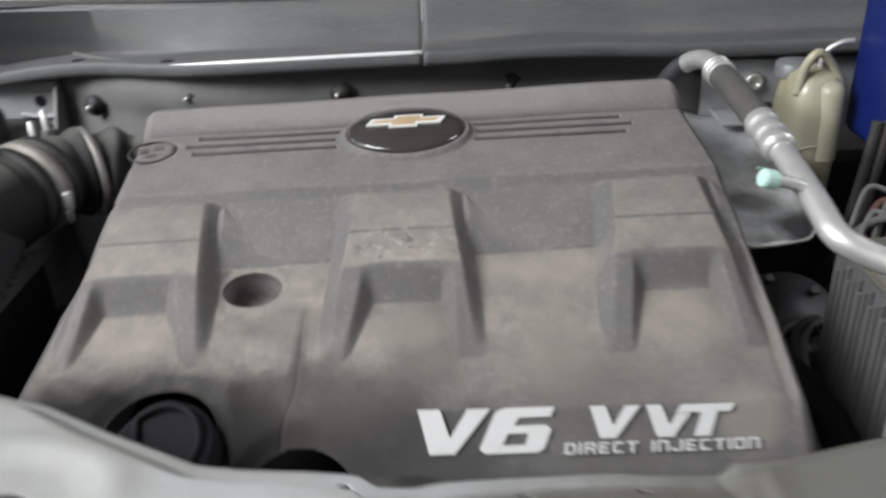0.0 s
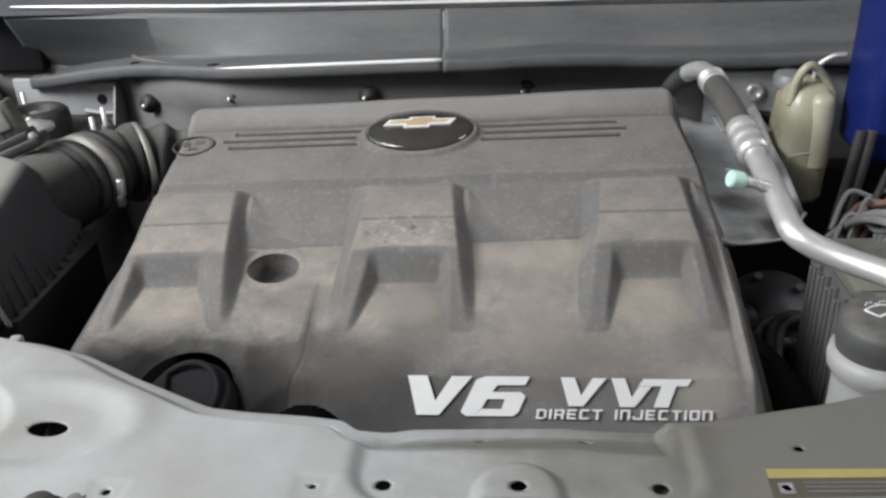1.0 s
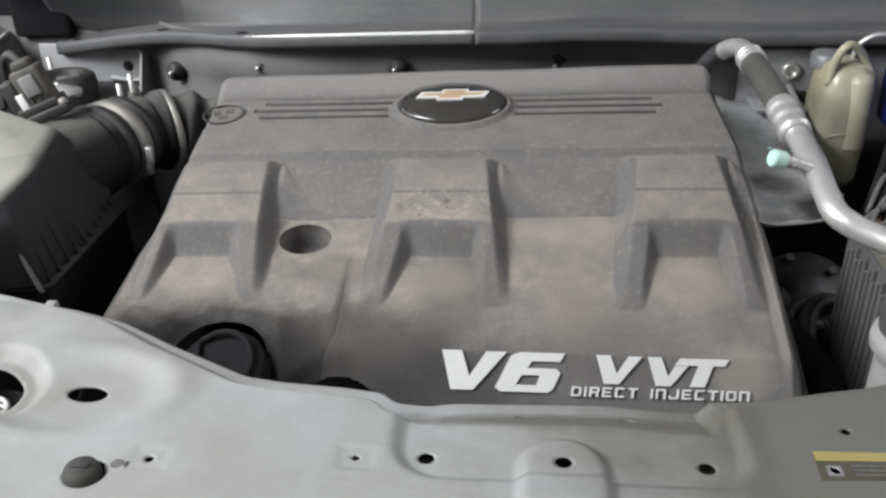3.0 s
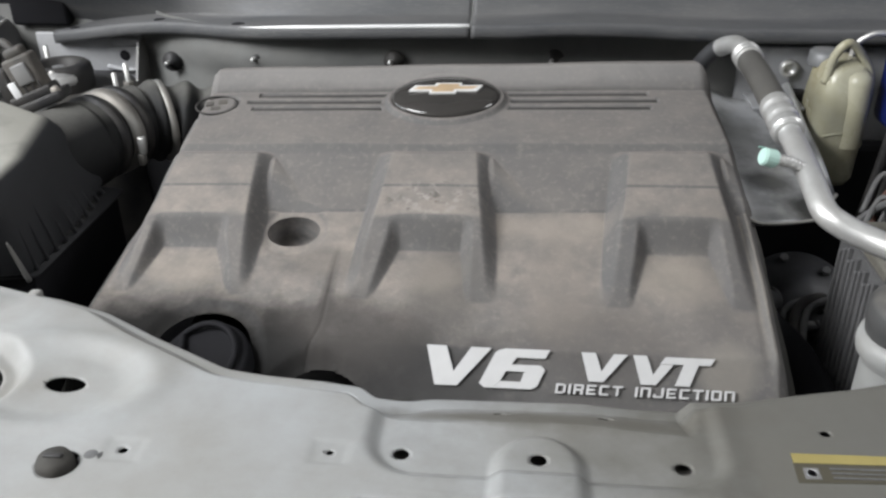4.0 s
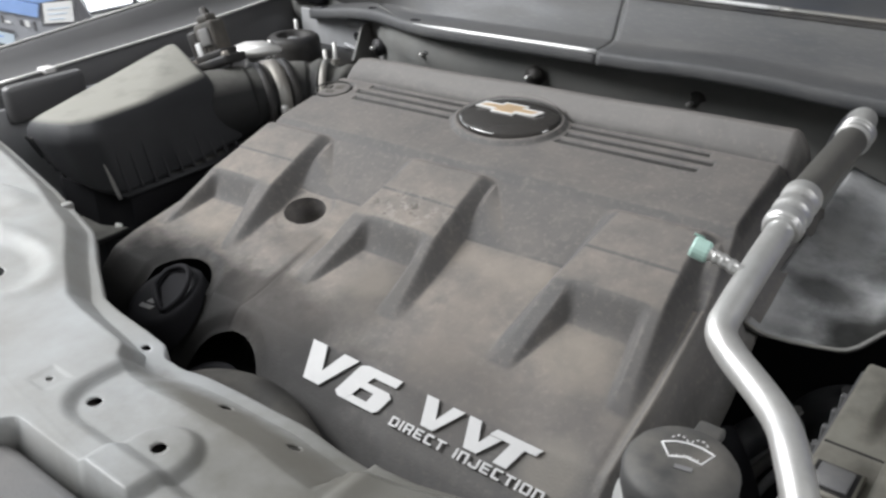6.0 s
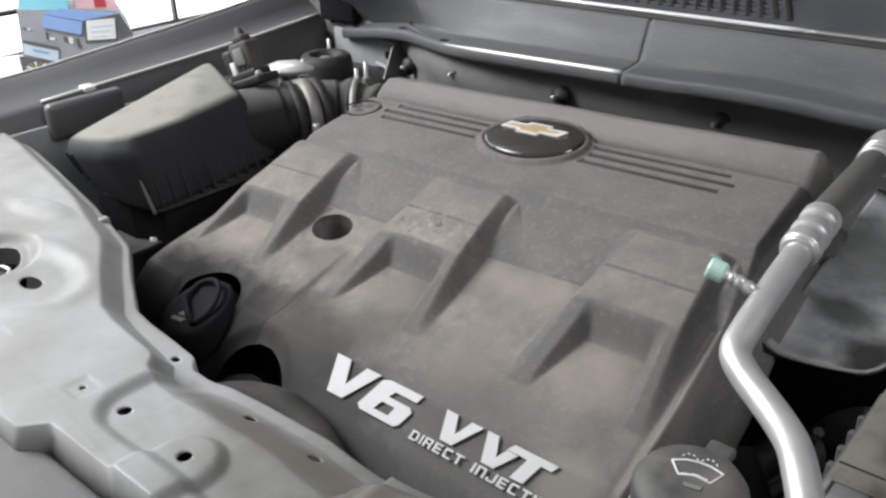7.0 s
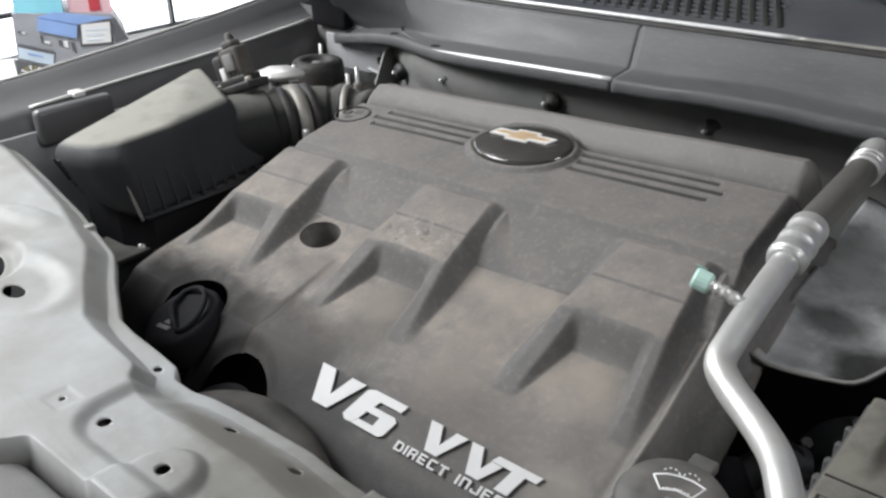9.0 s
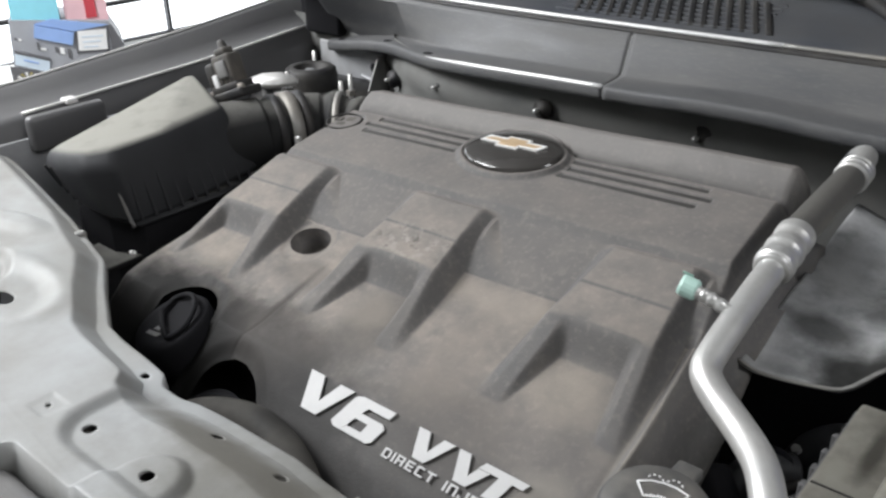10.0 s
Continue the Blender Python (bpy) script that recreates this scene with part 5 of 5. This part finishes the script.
part("elbow", tube([(0.3255, 0.1395, 0.9955), (0.331, 0.130, 1.0015), (0.3375, 0.114, 1.0065), (0.3405, 0.096, 1.0075), (0.3415, 0.076, 1.0055)], 0.0110, 24), M["alu"], line)
part("hose", tube([(0.3415, 0.080, 1.0045), (0.3425, 0.0, 1.000), (0.3420, -0.080, 0.9925)], 0.0138, 28), M["line_hose"], line, "dark rubber hose")


def crimp(y0, y1, z0, z1, x0, x1):
    r = ((0, 0.0138), (0.03, 0.0151), (0.05, 0.0159), (0.22, 0.0161), (0.27, 0.0151), (0.34, 0.0143), (0.41, 0.0151), (0.46, 0.0161), (0.56, 0.0161), (0.61, 0.0151), (0.67, 0.0145), (0.73, 0.0151), (0.77, 0.0161), (0.90, 0.0161), (0.93, 0.0141), (0.955, 0.0146), (0.965, 0.0149), (0.99, 0.0145), (1.0, 0.0112))
    f = lambda t: float(np.interp(t, [a for a, _ in r], [b for _, b in r]))
    pts = [(x0 + (x1 - x0) * t, y0 + (y1 - y0) * t, z0 + (z1 - z0) * t) for t in np.linspace(0, 1, 70)]
    return tube(pts, f, 28, 1, smooth=False)


part("crimp", crimp(0.056, 0.080, 1.0035, 1.0055, 0.3425, 0.3415), M["alu"], line, "bright crimped collar")
part("crimp", crimp(-0.066, -0.124, 0.9945, 0.9840, 0.3420, 0.3440), M["alu"], line, "bright crimped collar")
part("tube", tube([(0.3440, -0.115, 0.9855), (0.3455, -0.160, 0.9780), (0.3468, -0.200, 0.9692), (0.3476, -0.226, 0.9620), (0.3482, -0.2365, 0.9590), (0.3510, -0.2450, 0.9560), (0.3570, -0.2515, 0.9530), (0.3680, -0.2590, 0.9485), (0.383, -0.269, 0.945), (0.400, -0.283, 0.943), (0.415, -0.300, 0.943), (0.429, -0.322, 0.940), (0.450, -0.358, 0.927), (0.49, -0.43, 0.885)], 0.0111, 28), M["alu"], line)
valve = part("valve_stem", tube([(0.343, -0.190, 0.976), (0.326, -0.192, 0.983), (0.314, -0.193, 0.986)], lambda t: 0.0052 + 0.0005 * math.sin(t * 30), 16, 14), M["alu"], line, "bare service valve")
tip = Matrix.Translation((0.304, -0.193, 0.988)) @ Vector((0.014, 0.0025, -0.004)).to_track_quat("Z", "Y").to_matrix().to_4x4()
vcap = part("valve_cap", lathe(((0.0, -0.002), (0.0072, -0.002), (0.0084, 0.0), (0.0084, 0.010), (0.0072, 0.012), (0.005, 0.013)), tip, 16), M["green"], valve, "pale green ridged cap", smooth=False)
for k in range(12):
    part("cap_ridge", box((-0.0010, 0.0078, 0.001), (0.0010, 0.0092, 0.0095), 0.0003, 1, tip @ pose(0, 0, 0, 0, 0, 30 * k)), M["green"], vcap, smooth=False)

# ---- washer neck, expansion tank, blue jug, fuse box ----
wash = thing("washer_filler", (0.376, -0.367, 0.72), "white washer filler neck with a dark grey cap", "washer filler")
part("neck", lathe(((0.0305, -0.20), (0.031, -0.050), (0.032, -0.046), (0.0365, -0.040), (0.0375, -0.033), (0.0365, -0.026), (0.030, -0.024)), pose(0.382, -0.373, 0.9435)), M["white"], wash, "white neck")
cap = part("cap", lathe(((0.031, -0.028), (0.0330, -0.018), (0.0340, -0.014), (0.0340, -0.002), (0.031, 0.003), (0.018, 0.0055), (0.0, 0.006)), pose(0.382, -0.373, 0.9435, 4, 2)), M["wash"], wash, "dusty grey cap")
part("tab", box((0.373, -0.345, 0.936), (0.390, -0.325, 0.944), 0.002, 2), M["wash"], cap)
icon_m = pose(0.3825, -0.368, 0.9497, 4, 2, 15) @ Matrix.Diagonal((0.84, 0.84, 1, 1))


def stroke(points, w, m):
    return tube([m @ Vector((x, y, 0)) for x, y in points], w, 6, 1, smooth=False)


part("screen_symbol", joined(stroke([(-0.018, 0.006), (-0.009, 0.010), (0.0, 0.0112), (0.009, 0.010), (0.018, 0.006), (0.011, -0.006), (0.0, -0.003), (-0.011, -0.006), (-0.018, 0.006)], 0.0007, icon_m),
     *[stroke([(a * math.cos(radians(d)) + b, 0.0085 + 0.0085 * math.sin(radians(d))), (a * math.cos(radians(d + 14)) + b, 0.0085 + 0.0085 * math.sin(radians(d + 14)))], 0.0005, icon_m) for a, b in ((0.0065, -0.0068), (0.0065, 0.0068)) for d in (30, 64, 98, 132)],
     *[stroke([(-0.0095 + 0.0024 * k, -0.0052 + 0.0012 * (k % 2) + 0.0024 * min(k, 8 - k) / 4), (-0.0082 + 0.0024 * k, -0.0044 + 0.0024 * min(k, 8 - k) / 4)], 0.0008, icon_m) for k in range(8)]), M["icon"], cap, "white windscreen symbol")
part("print_bar", prism([(-0.006, -0.016), (0.006, -0.016), (0.006, -0.012), (-0.006, -0.012)], 0.0006, icon_m), M["loom"], cap, smooth=False)

tank = thing("expansion_tank", (0.48, 0.12, 0.83), "yellowed translucent plastic coolant tank with a moulded handle", "coolant tank")


def tank_body():
    rows = ((0.838, 0.029, 0.036, 0.466), (0.848, 0.032, 0.042, 0.467), (0.90, 0.0325, 0.044, 0.4685), (0.945, 0.0315, 0.043, 0.4695), (0.968, 0.029, 0.040, 0.470), (0.982, 0.024, 0.034, 0.4705), (0.990, 0.016, 0.024, 0.471), (0.993, 0.005, 0.007, 0.471))
    bm, rings = bmesh.new(), []
    for z, a, b, cx in rows:
        ring = []
        for k in range(32):
            t = 2 * math.pi * k / 32
            c, s = math.cos(t), math.sin(t)
            ring.append(bm.verts.new((cx + a * math.copysign(abs(c) ** 0.55, c), 0.125 + b * math.copysign(abs(s) ** 0.55, s), z)))
        rings.append(ring)
    for one, two in zip(rings, rings[1:]):
        for k in range(32):
            bm.faces.new((one[k], one[(k + 1) % 32], two[(k + 1) % 32], two[k]))
    bm.faces.new(rings[0][::-1])
    bm.faces.new(rings[-1])
    return bm


part("shell", tank_body(), M["tank"], tank)
part("handle", tube([(0.4440, 0.100, 0.966), (0.448, 0.098, 0.996), (0.457, 0.096, 1.013), (0.468, 0.098, 1.012), (0.483, 0.102, 0.996), (0.496, 0.104, 0.974), (0.4995, 0.104, 0.935)], lambda t: 0.0056 - 0.0010 * t, 14), M["tank"], tank, "moulded handle rim")
part("shoulder", lathe(((0.0170, -0.075), (0.0168, 0.004), (0.0145, 0.011), (0.009, 0.0155), (0.0, 0.017)), pose(0.481, 0.094, 0.966)), M["tank"], tank, "pale rounded shoulder")
part("seam", tube([(0.4470 + 0.042 * k / 12, 0.0815, 0.905 + 0.004 * math.sin(k * 0.26)) for k in range(13)], 0.0014, 8, 1, smooth=False), M["tank"], tank)
part("cap", lathe(((0.022, 0.0), (0.022, 0.014), (0.018, 0.018), (0.0, 0.019)), pose(0.458, 0.150, 0.975)), M["steel"], tank, "dark filler cap")
part("vent_pipe", tube([(0.476, 0.125, 0.985), (0.480, 0.122, 1.008), (0.494, 0.118, 1.020), (0.508, 0.116, 1.022)], 0.0036, 10), M["alu"], tank)
jug = thing("blue_jug", (0.59, 0.06, 0.92), "deep blue plastic jug standing beside the coolant tank", "jug")
part("body", box((0.513, 0.020, 0.915), (0.65, 0.125, 1.14), 0.014, 4), M["jug"], jug)
part("neck", lathe(((0.03, 0.0), (0.024, 0.02), (0.02, 0.03), (0.02, 0.05), (0.0, 0.05)), pose(0.59, 0.072, 1.13)), M["jug"], jug)
part("cap", lathe(((0.023, 0.0), (0.023, 0.022), (0.0, 0.024)), pose(0.59, 0.072, 1.165)), M["dark"], jug, "black screw cap")

heat = thing("heat_shield", (0.38, 0.0, 0.88), "grey sheet shield beside the engine cover", "heat shield")


def shield():
    u = np.linspace(0, 1, 34)[:, None]
    v = np.linspace(0, 1, 44)[None, :]
    front = np.interp(u, (0, 0.2, 0.75, 1), (-0.103, -0.102, -0.086, -0.050))
    x = 0.322 + 0.106 * u + 0.0 * v
    y = front + (0.186 - front) * v
    z = 0.879 + 0.050 * v + 0.004 * (1 - v) * step(u, 0.16, 0.0) - 0.012 * np.sin(u * math.pi) * (0.35 + 0.65 * v) + 0.010 * step(u, 0.8, 1.0)
    z = z + 0.0035 * np.sin(26 * y + 31 * x) * np.sin(17 * y - 40 * x)
    return sheet(x, y, z)


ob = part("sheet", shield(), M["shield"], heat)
sol = ob.modifiers.new("thick", "SOLIDIFY")
sol.thickness = 0.002
us = np.linspace(0.0, 1.0, 18)
part("rolled_rim", tube([(0.322 + 0.106 * u, float(np.interp(u, (0, 0.2, 0.75, 1), (-0.103, -0.102, -0.086, -0.050))) - 0.001, 0.879 + 0.004 * float(step(u, 0.16, 0.0)) - 0.0042 * math.sin(u * math.pi) + 0.010 * float(step(u, 0.8, 1.0))) for u in us], 0.0020, 10, 1, smooth=False), M["band"], heat, "pale rolled front rim")
for x, y, z in ((0.335, 0.165, 0.919), (0.425, 0.150, 0.912)):
    part("rivet", lathe(((0.0, 0.003), (0.004, 0.002), (0.006, 0.0), (0.006, -0.004)), pose(x, y, z), 12), M["alu"], heat)
plate = thing("tower_plate", (0.42, 0.2, 0.94), "grey body plate with a bright screw", "bracket")
part("plate", box((0.362, 0.186, 0.84), (0.62, 0.196, 0.985), 0.003), M["gusset"], plate)
part("screw", lathe(((0.012, 0.0), (0.012, 0.006), (0.006, 0.008), (0.006, 0.004), (0.0, 0.004)), pose(0.425, 0.186, 0.958, 90), 20), M["alu"], plate, "bright screw")
part("shelf", box((0.372, 0.125, 0.921), (0.436, 0.187, 0.926), 0.002), M["gusset"], plate)
part("clip", box((0.405, 0.172, 0.910), (0.450, 0.187, 0.932), 0.004), M["dark"], plate, "black clip")

fuse = thing("fuse_box", (0.55, -0.15, 0.75), "dusty tan-grey fuse and relay box", "fuse box")
part("case", box((0.4245, -0.40, 0.66), (0.65, -0.105, 0.8855), 0.004, 3), M["tan"], fuse)
part("step_ledge", box((0.4235, -0.34, 0.862), (0.440, -0.235, 0.8775), 0.003, 2), M["tan"], fuse)
for k in range(30):
    y = -0.352 + 0.0078 * k
    part("case_rib", box((0.4165 - 0.0012 * (k % 3), y - 0.0021, 0.70), (0.4225, y + 0.0021, 0.872 - 0.005 * (k % 3)), 0.0010, 1), M["sleeve"], fuse, smooth=False)
part("lid", box((0.468, -0.33, 0.884), (0.65, -0.165, 0.906), 0.006, 3), M["tan"], fuse)
for k in range(5):
    part("lid_rib", box((0.478, -0.158 + 0.0105 * k, 0.884), (0.62, -0.152 + 0.0105 * k, 0.898), 0.002, 1), M["loom"], fuse, smooth=False)
part("groove", box((0.4265, -0.2235, 0.8850), (0.466, -0.2215, 0.8862), 0.0003, 1), M["dark"], fuse, "dark lid joint", smooth=False)
part("pocket_rim", box((0.428, -0.285, 0.8845), (0.462, -0.250, 0.892), 0.002), M["tan"], fuse)
part("pocket", box((0.431, -0.282, 0.8915), (0.459, -0.253, 0.8925), 0.0004), M["dark"], fuse, "dark square pocket")
part("pocket_lid", box((0.434, -0.279, 0.8922), (0.456, -0.256, 0.8945), 0.001), M["loom"], fuse)
part("label", box((0.50, -0.28, 0.9055), (0.58, -0.20, 0.9075), 0.001), M["loom"], fuse)


part("side_skin", box((0.4215, -0.395, 0.70), (0.4265, -0.106, 0.876), 0.001), M["sleeve"], fuse, "bluish ribbed side wall")
solo("radiator_hose", tube([(0.33, -0.16, 0.80), (0.37, -0.20, 0.77), (0.385, -0.26, 0.74), (0.37, -0.34, 0.71), (0.33, -0.42, 0.70)], 0.020, 20), M["near_black"], "black radiator hose in the gap beside the engine", "hose")
pump = thing("coolant_pump", (0.40, -0.04, 0.70), "dark cast coolant pump in the gap beside the engine", "pump")
part("housing", lathe(((0.0, 0.036), (0.020, 0.036), (0.026, 0.030), (0.050, 0.026), (0.056, 0.018), (0.056, -0.05), (0.0, -0.05)), pose(0.412, -0.035, 0.745, 28, -14)), M["engine_grey"], pump)
part("outlet", tube([(0.372, -0.070, 0.765), (0.358, -0.090, 0.772), (0.345, -0.118, 0.772), (0.335, -0.15, 0.755)], 0.0165, 18), M["engine_grey"], pump, "dark outlet neck")
part("collar", lathe(((0.019, -0.006), (0.0205, -0.004), (0.0205, 0.004), (0.019, 0.006), (0.015, 0.006)), pose(0.360, -0.087, 0.772, 60, 0, 28), 20), M["near_black"], pump)
for a in range(0, 360, 72):
    part("bolt", lathe(((0.0, 0.006), (0.005, 0.006), (0.005, 0.0)), pose(0.412, -0.035, 0.745, 28, -14) @ pose(0.041 * math.cos(radians(a + 20)), 0.041 * math.sin(radians(a + 20)), 0.027), 6), M["steel"], pump, "dull bolt head", smooth=False)
stay = thing("wiring_bracket", (0.41, -0.10, 0.74), "pale metal wiring bracket deep in the gap", "bracket")
part("strap", box((0.388, -0.112, 0.752), (0.424, -0.098, 0.757), 0.001, 1, pose(0, 0, 0, 0, 8, 14)), M["loom"], stay)
part("fold", box((0.418, -0.110, 0.735), (0.422, -0.096, 0.757), 0.001, 1), M["loom"], stay)
for k, (dx, dy, dz) in enumerate(((0, 0, 0), (0.012, 0.006, -0.006), (-0.010, 0.012, -0.012))):
    solo("gap_cable", tube([(0.335 + dx, -0.30 + dy, 0.70), (0.362 + dx, -0.20 + dy, 0.775 + dz), (0.385 + dx, -0.13 + dy, 0.792 + dz), (0.43 + dx, -0.08 + dy, 0.775 + dz), (0.46, -0.06, 0.73)], 0.0052 - 0.0008 * k, 10), M["sleeve" if k else "dark"], "dusty dark cable deep in the gap beside the engine", "cable", "gap cables")

# ---- a carton on a table beyond the fender ----
C = Matrix.Translation((-2.63, 0.58, 0.42)) @ pose(0, 0, 0, 0, 0, 62.5)
solo("display_table", joined(*[box(*q) for q in (((-0.25, -0.02, 0.37), (0.95, 0.75, 0.40)), ((-0.22, 0.0, 0), (-0.18, 0.04, 0.37)), ((0.88, 0.0, 0), (0.92, 0.04, 0.37)), ((-0.22, 0.69, 0), (-0.18, 0.73, 0.37)), ((0.88, 0.69, 0), (0.92, 0.73, 0.37)))]),
     M["rack"], "plain white painted display table", "table", smooth=False).matrix_world = Matrix.Translation((-2.63, 0.58, 0.0)) @ pose(0, 0, 0, 0, 0, 62.5)
carton = thing("open_carton", (-2.55, 0.75, 0.42), "dark printed carton with an open blue flap and white labels", "carton")


def field(name, poly, mat, proud, label=""):
    return part(name, prism(poly, proud, C @ pose(0, 0, 0, 90)), M[mat], carton, label, smooth=False)


part("body", prism([(0.0, -0.02), (0.33, -0.02), (0.398, 0.170), (0.356, 0.262), (0.03, 0.296)], 0.30, C @ Matrix.Translation((0, 0.30, 0)) @ pose(0, 0, 0, 90)), M["box"], carton, smooth=False)
field("flap", [(0.110, 0.274), (0.100, 0.230), (0.221, 0.191), (0.233, 0.235)], "boxblue", 0.012, "blue folded flap")
field("flap_top", [(0.110, 0.276), (0.234, 0.238), (0.352, 0.250), (0.170, 0.288)], "boxblue", 0.006, "blue top flap")
field("label_frame", [(0.237, 0.243), (0.230, 0.158), (0.343, 0.153), (0.354, 0.245)], "ink", 0.004, "dark printed frame")
field("white_label", [(0.246, 0.237), (0.238, 0.168), (0.336, 0.164), (0.343, 0.236)], "rack", 0.008, "white printed label")
for k in range(3):
    field("print_bar", [(0.256, 0.218 - 0.018 * k), (0.256, 0.214 - 0.018 * k), (0.330 - 0.012 * k, 0.212 - 0.018 * k), (0.330 - 0.012 * k, 0.216 - 0.018 * k)], "pale", 0.010)
field("side_panel", [(0.356, 0.250), (0.350, 0.160), (0.397, 0.171), (0.364, 0.250)], "ink", 0.003, "dark side panel")
field("pale_label", [(0.028, 0.191), (0.020, 0.142), (0.126, 0.102), (0.137, 0.152)], "pale", 0.006, "pale blue label")
field("label_bar", [(0.028, 0.192), (0.027, 0.182), (0.136, 0.143), (0.137, 0.153)], "ink", 0.009)
field("label_bar", [(0.052, 0.158), (0.051, 0.153), (0.098, 0.136), (0.099, 0.141)], "boxblue", 0.009)
field("rayed_label", [(0.002, 0.138), (0.002, 0.060), (0.110, 0.060), (0.126, 0.097)], "ink", 0.005, "black label with yellow and white rays")
for k in range(7):
    t0 = radians(15 + 26 * k)
    c0, s0 = math.cos(t0), math.sin(t0)
    field("ray", [(0.052 + 0.010 * c0, 0.082 + 0.008 * s0), (0.052 + 0.040 * math.cos(t0 - 0.13), 0.082 + 0.030 * math.sin(t0 - 0.13)), (0.052 + 0.040 * math.cos(t0 + 0.13), 0.082 + 0.030 * math.sin(t0 + 0.13))], "rack" if k % 2 else "yellow", 0.009)
for k, (u, v, w, h) in enumerate(((0.036, 0.228, 0.008, 0.008), (0.050, 0.223, 0.008, 0.008), (0.104, 0.186, 0.008, 0.026), (0.114, 0.184, 0.018, 0.008), (0.160, 0.170, 0.012, 0.020), (0.176, 0.164, 0.014, 0.022), (0.200, 0.145, 0.010, 0.034))):
    field("print_mark", [(u, v), (u + w, v - 0.3 * w), (u + w, v + h - 0.3 * w), (u, v + h)], "rack" if k % 2 else "ink", 0.005)
bottle = thing("cyan_pack", (-2.62, 0.62, 0.716), "cyan plastic pack standing on the carton", "pack")
part("body", prism([(0.04, 0.01), (0.196, 0.01), (0.196, 0.12), (0.04, 0.12)], 0.14, C @ Matrix.Translation((0, 0, 0.280))), M["cyan"], bottle, smooth=False)
redpack = thing("red_pack", (-2.5, 0.8, 0.70), "red and pale pink pack lying on the carton", "pack")
part("body", prism([(0.215, 0.03), (0.36, 0.03), (0.36, 0.20), (0.215, 0.20)], 0.09, C @ Matrix.Translation((0, 0, 0.262))), M["pink"], redpack, smooth=False)
part("red_stripe", prism([(0.285, 0.026), (0.322, 0.026), (0.322, 0.03), (0.285, 0.03)], 0.075, C @ Matrix.Translation((0, 0, 0.275))), M["red"], redpack, "red stripe", smooth=False)
corner = thing("headlamp_top", (-0.72, -0.30, 0.90), "black headlamp housing edge beside the fender rail", "headlamp")
part("housing", box((-0.80, -0.340, 0.885), (-0.672, -0.245, 0.928), 0.008, 2), M["dark"], corner)
part("bracket", box((-0.690, -0.262, 0.926), (-0.650, -0.246, 0.934), 0.002), M["bright"], corner, "bright bracket")

# black twin hoses running down beside the coolant tank, and cables over the fuse box
for dx in (0.0, 0.0125):
    solo("vent_hose", tube([(0.498 + dx, 0.012, 0.962), (0.495 + dx, 0.009, 0.940), (0.489 + dx, 0.006, 0.890), (0.481 + dx, 0.003, 0.842), (0.468 + dx, -0.005, 0.80)], 0.0056, 12), M["dark"], "thin black rubber hose beside the coolant tank", "hose", "tank hoses")
for k, (dx, dz, mat) in enumerate(((0.0, 0.0, "loom"), (0.012, 0.006, "loom"), (0.026, 0.004, "dark"), (0.040, 0.010, "loom"))):
    solo("cable", tube([(0.450 + dx, -0.06, 0.86 + dz), (0.462 + dx, -0.105, 0.905 + dz), (0.482 + dx, -0.16, 0.922 + dz), (0.515 + dx, -0.24, 0.924 + dz), (0.57 + dx, -0.31, 0.905)], 0.0042 + 0.0006 * (k % 2), 10), M[mat], "dusty grey cable lying over the fuse box", "cable", "fuse box cables")

# loose wires in the gap beside the coolant tank
wires = random.Random(7)
for k in range(9):
    x, y, z = wires.uniform(0.455, 0.52), wires.uniform(-0.09, -0.03), wires.uniform(0.895, 0.925)
    path = [(x - 0.02, y - 0.02, 0.87)]
    for n in range(4):
        path.append((x, y, z))
        x, y, z = x + wires.uniform(0.008, 0.04), y + wires.uniform(-0.035, 0.035), min(0.955, max(0.90, z + wires.uniform(-0.02, 0.03)))
    solo("loose_wire", tube(path, wires.choice((0.0022, 0.003, 0.0042)), 8, 8), M[("loom", "band", "rust", "loom", "dark")[k % 5]], "dusty loose wire in the gap beside the coolant tank", "wire", "loose wires")
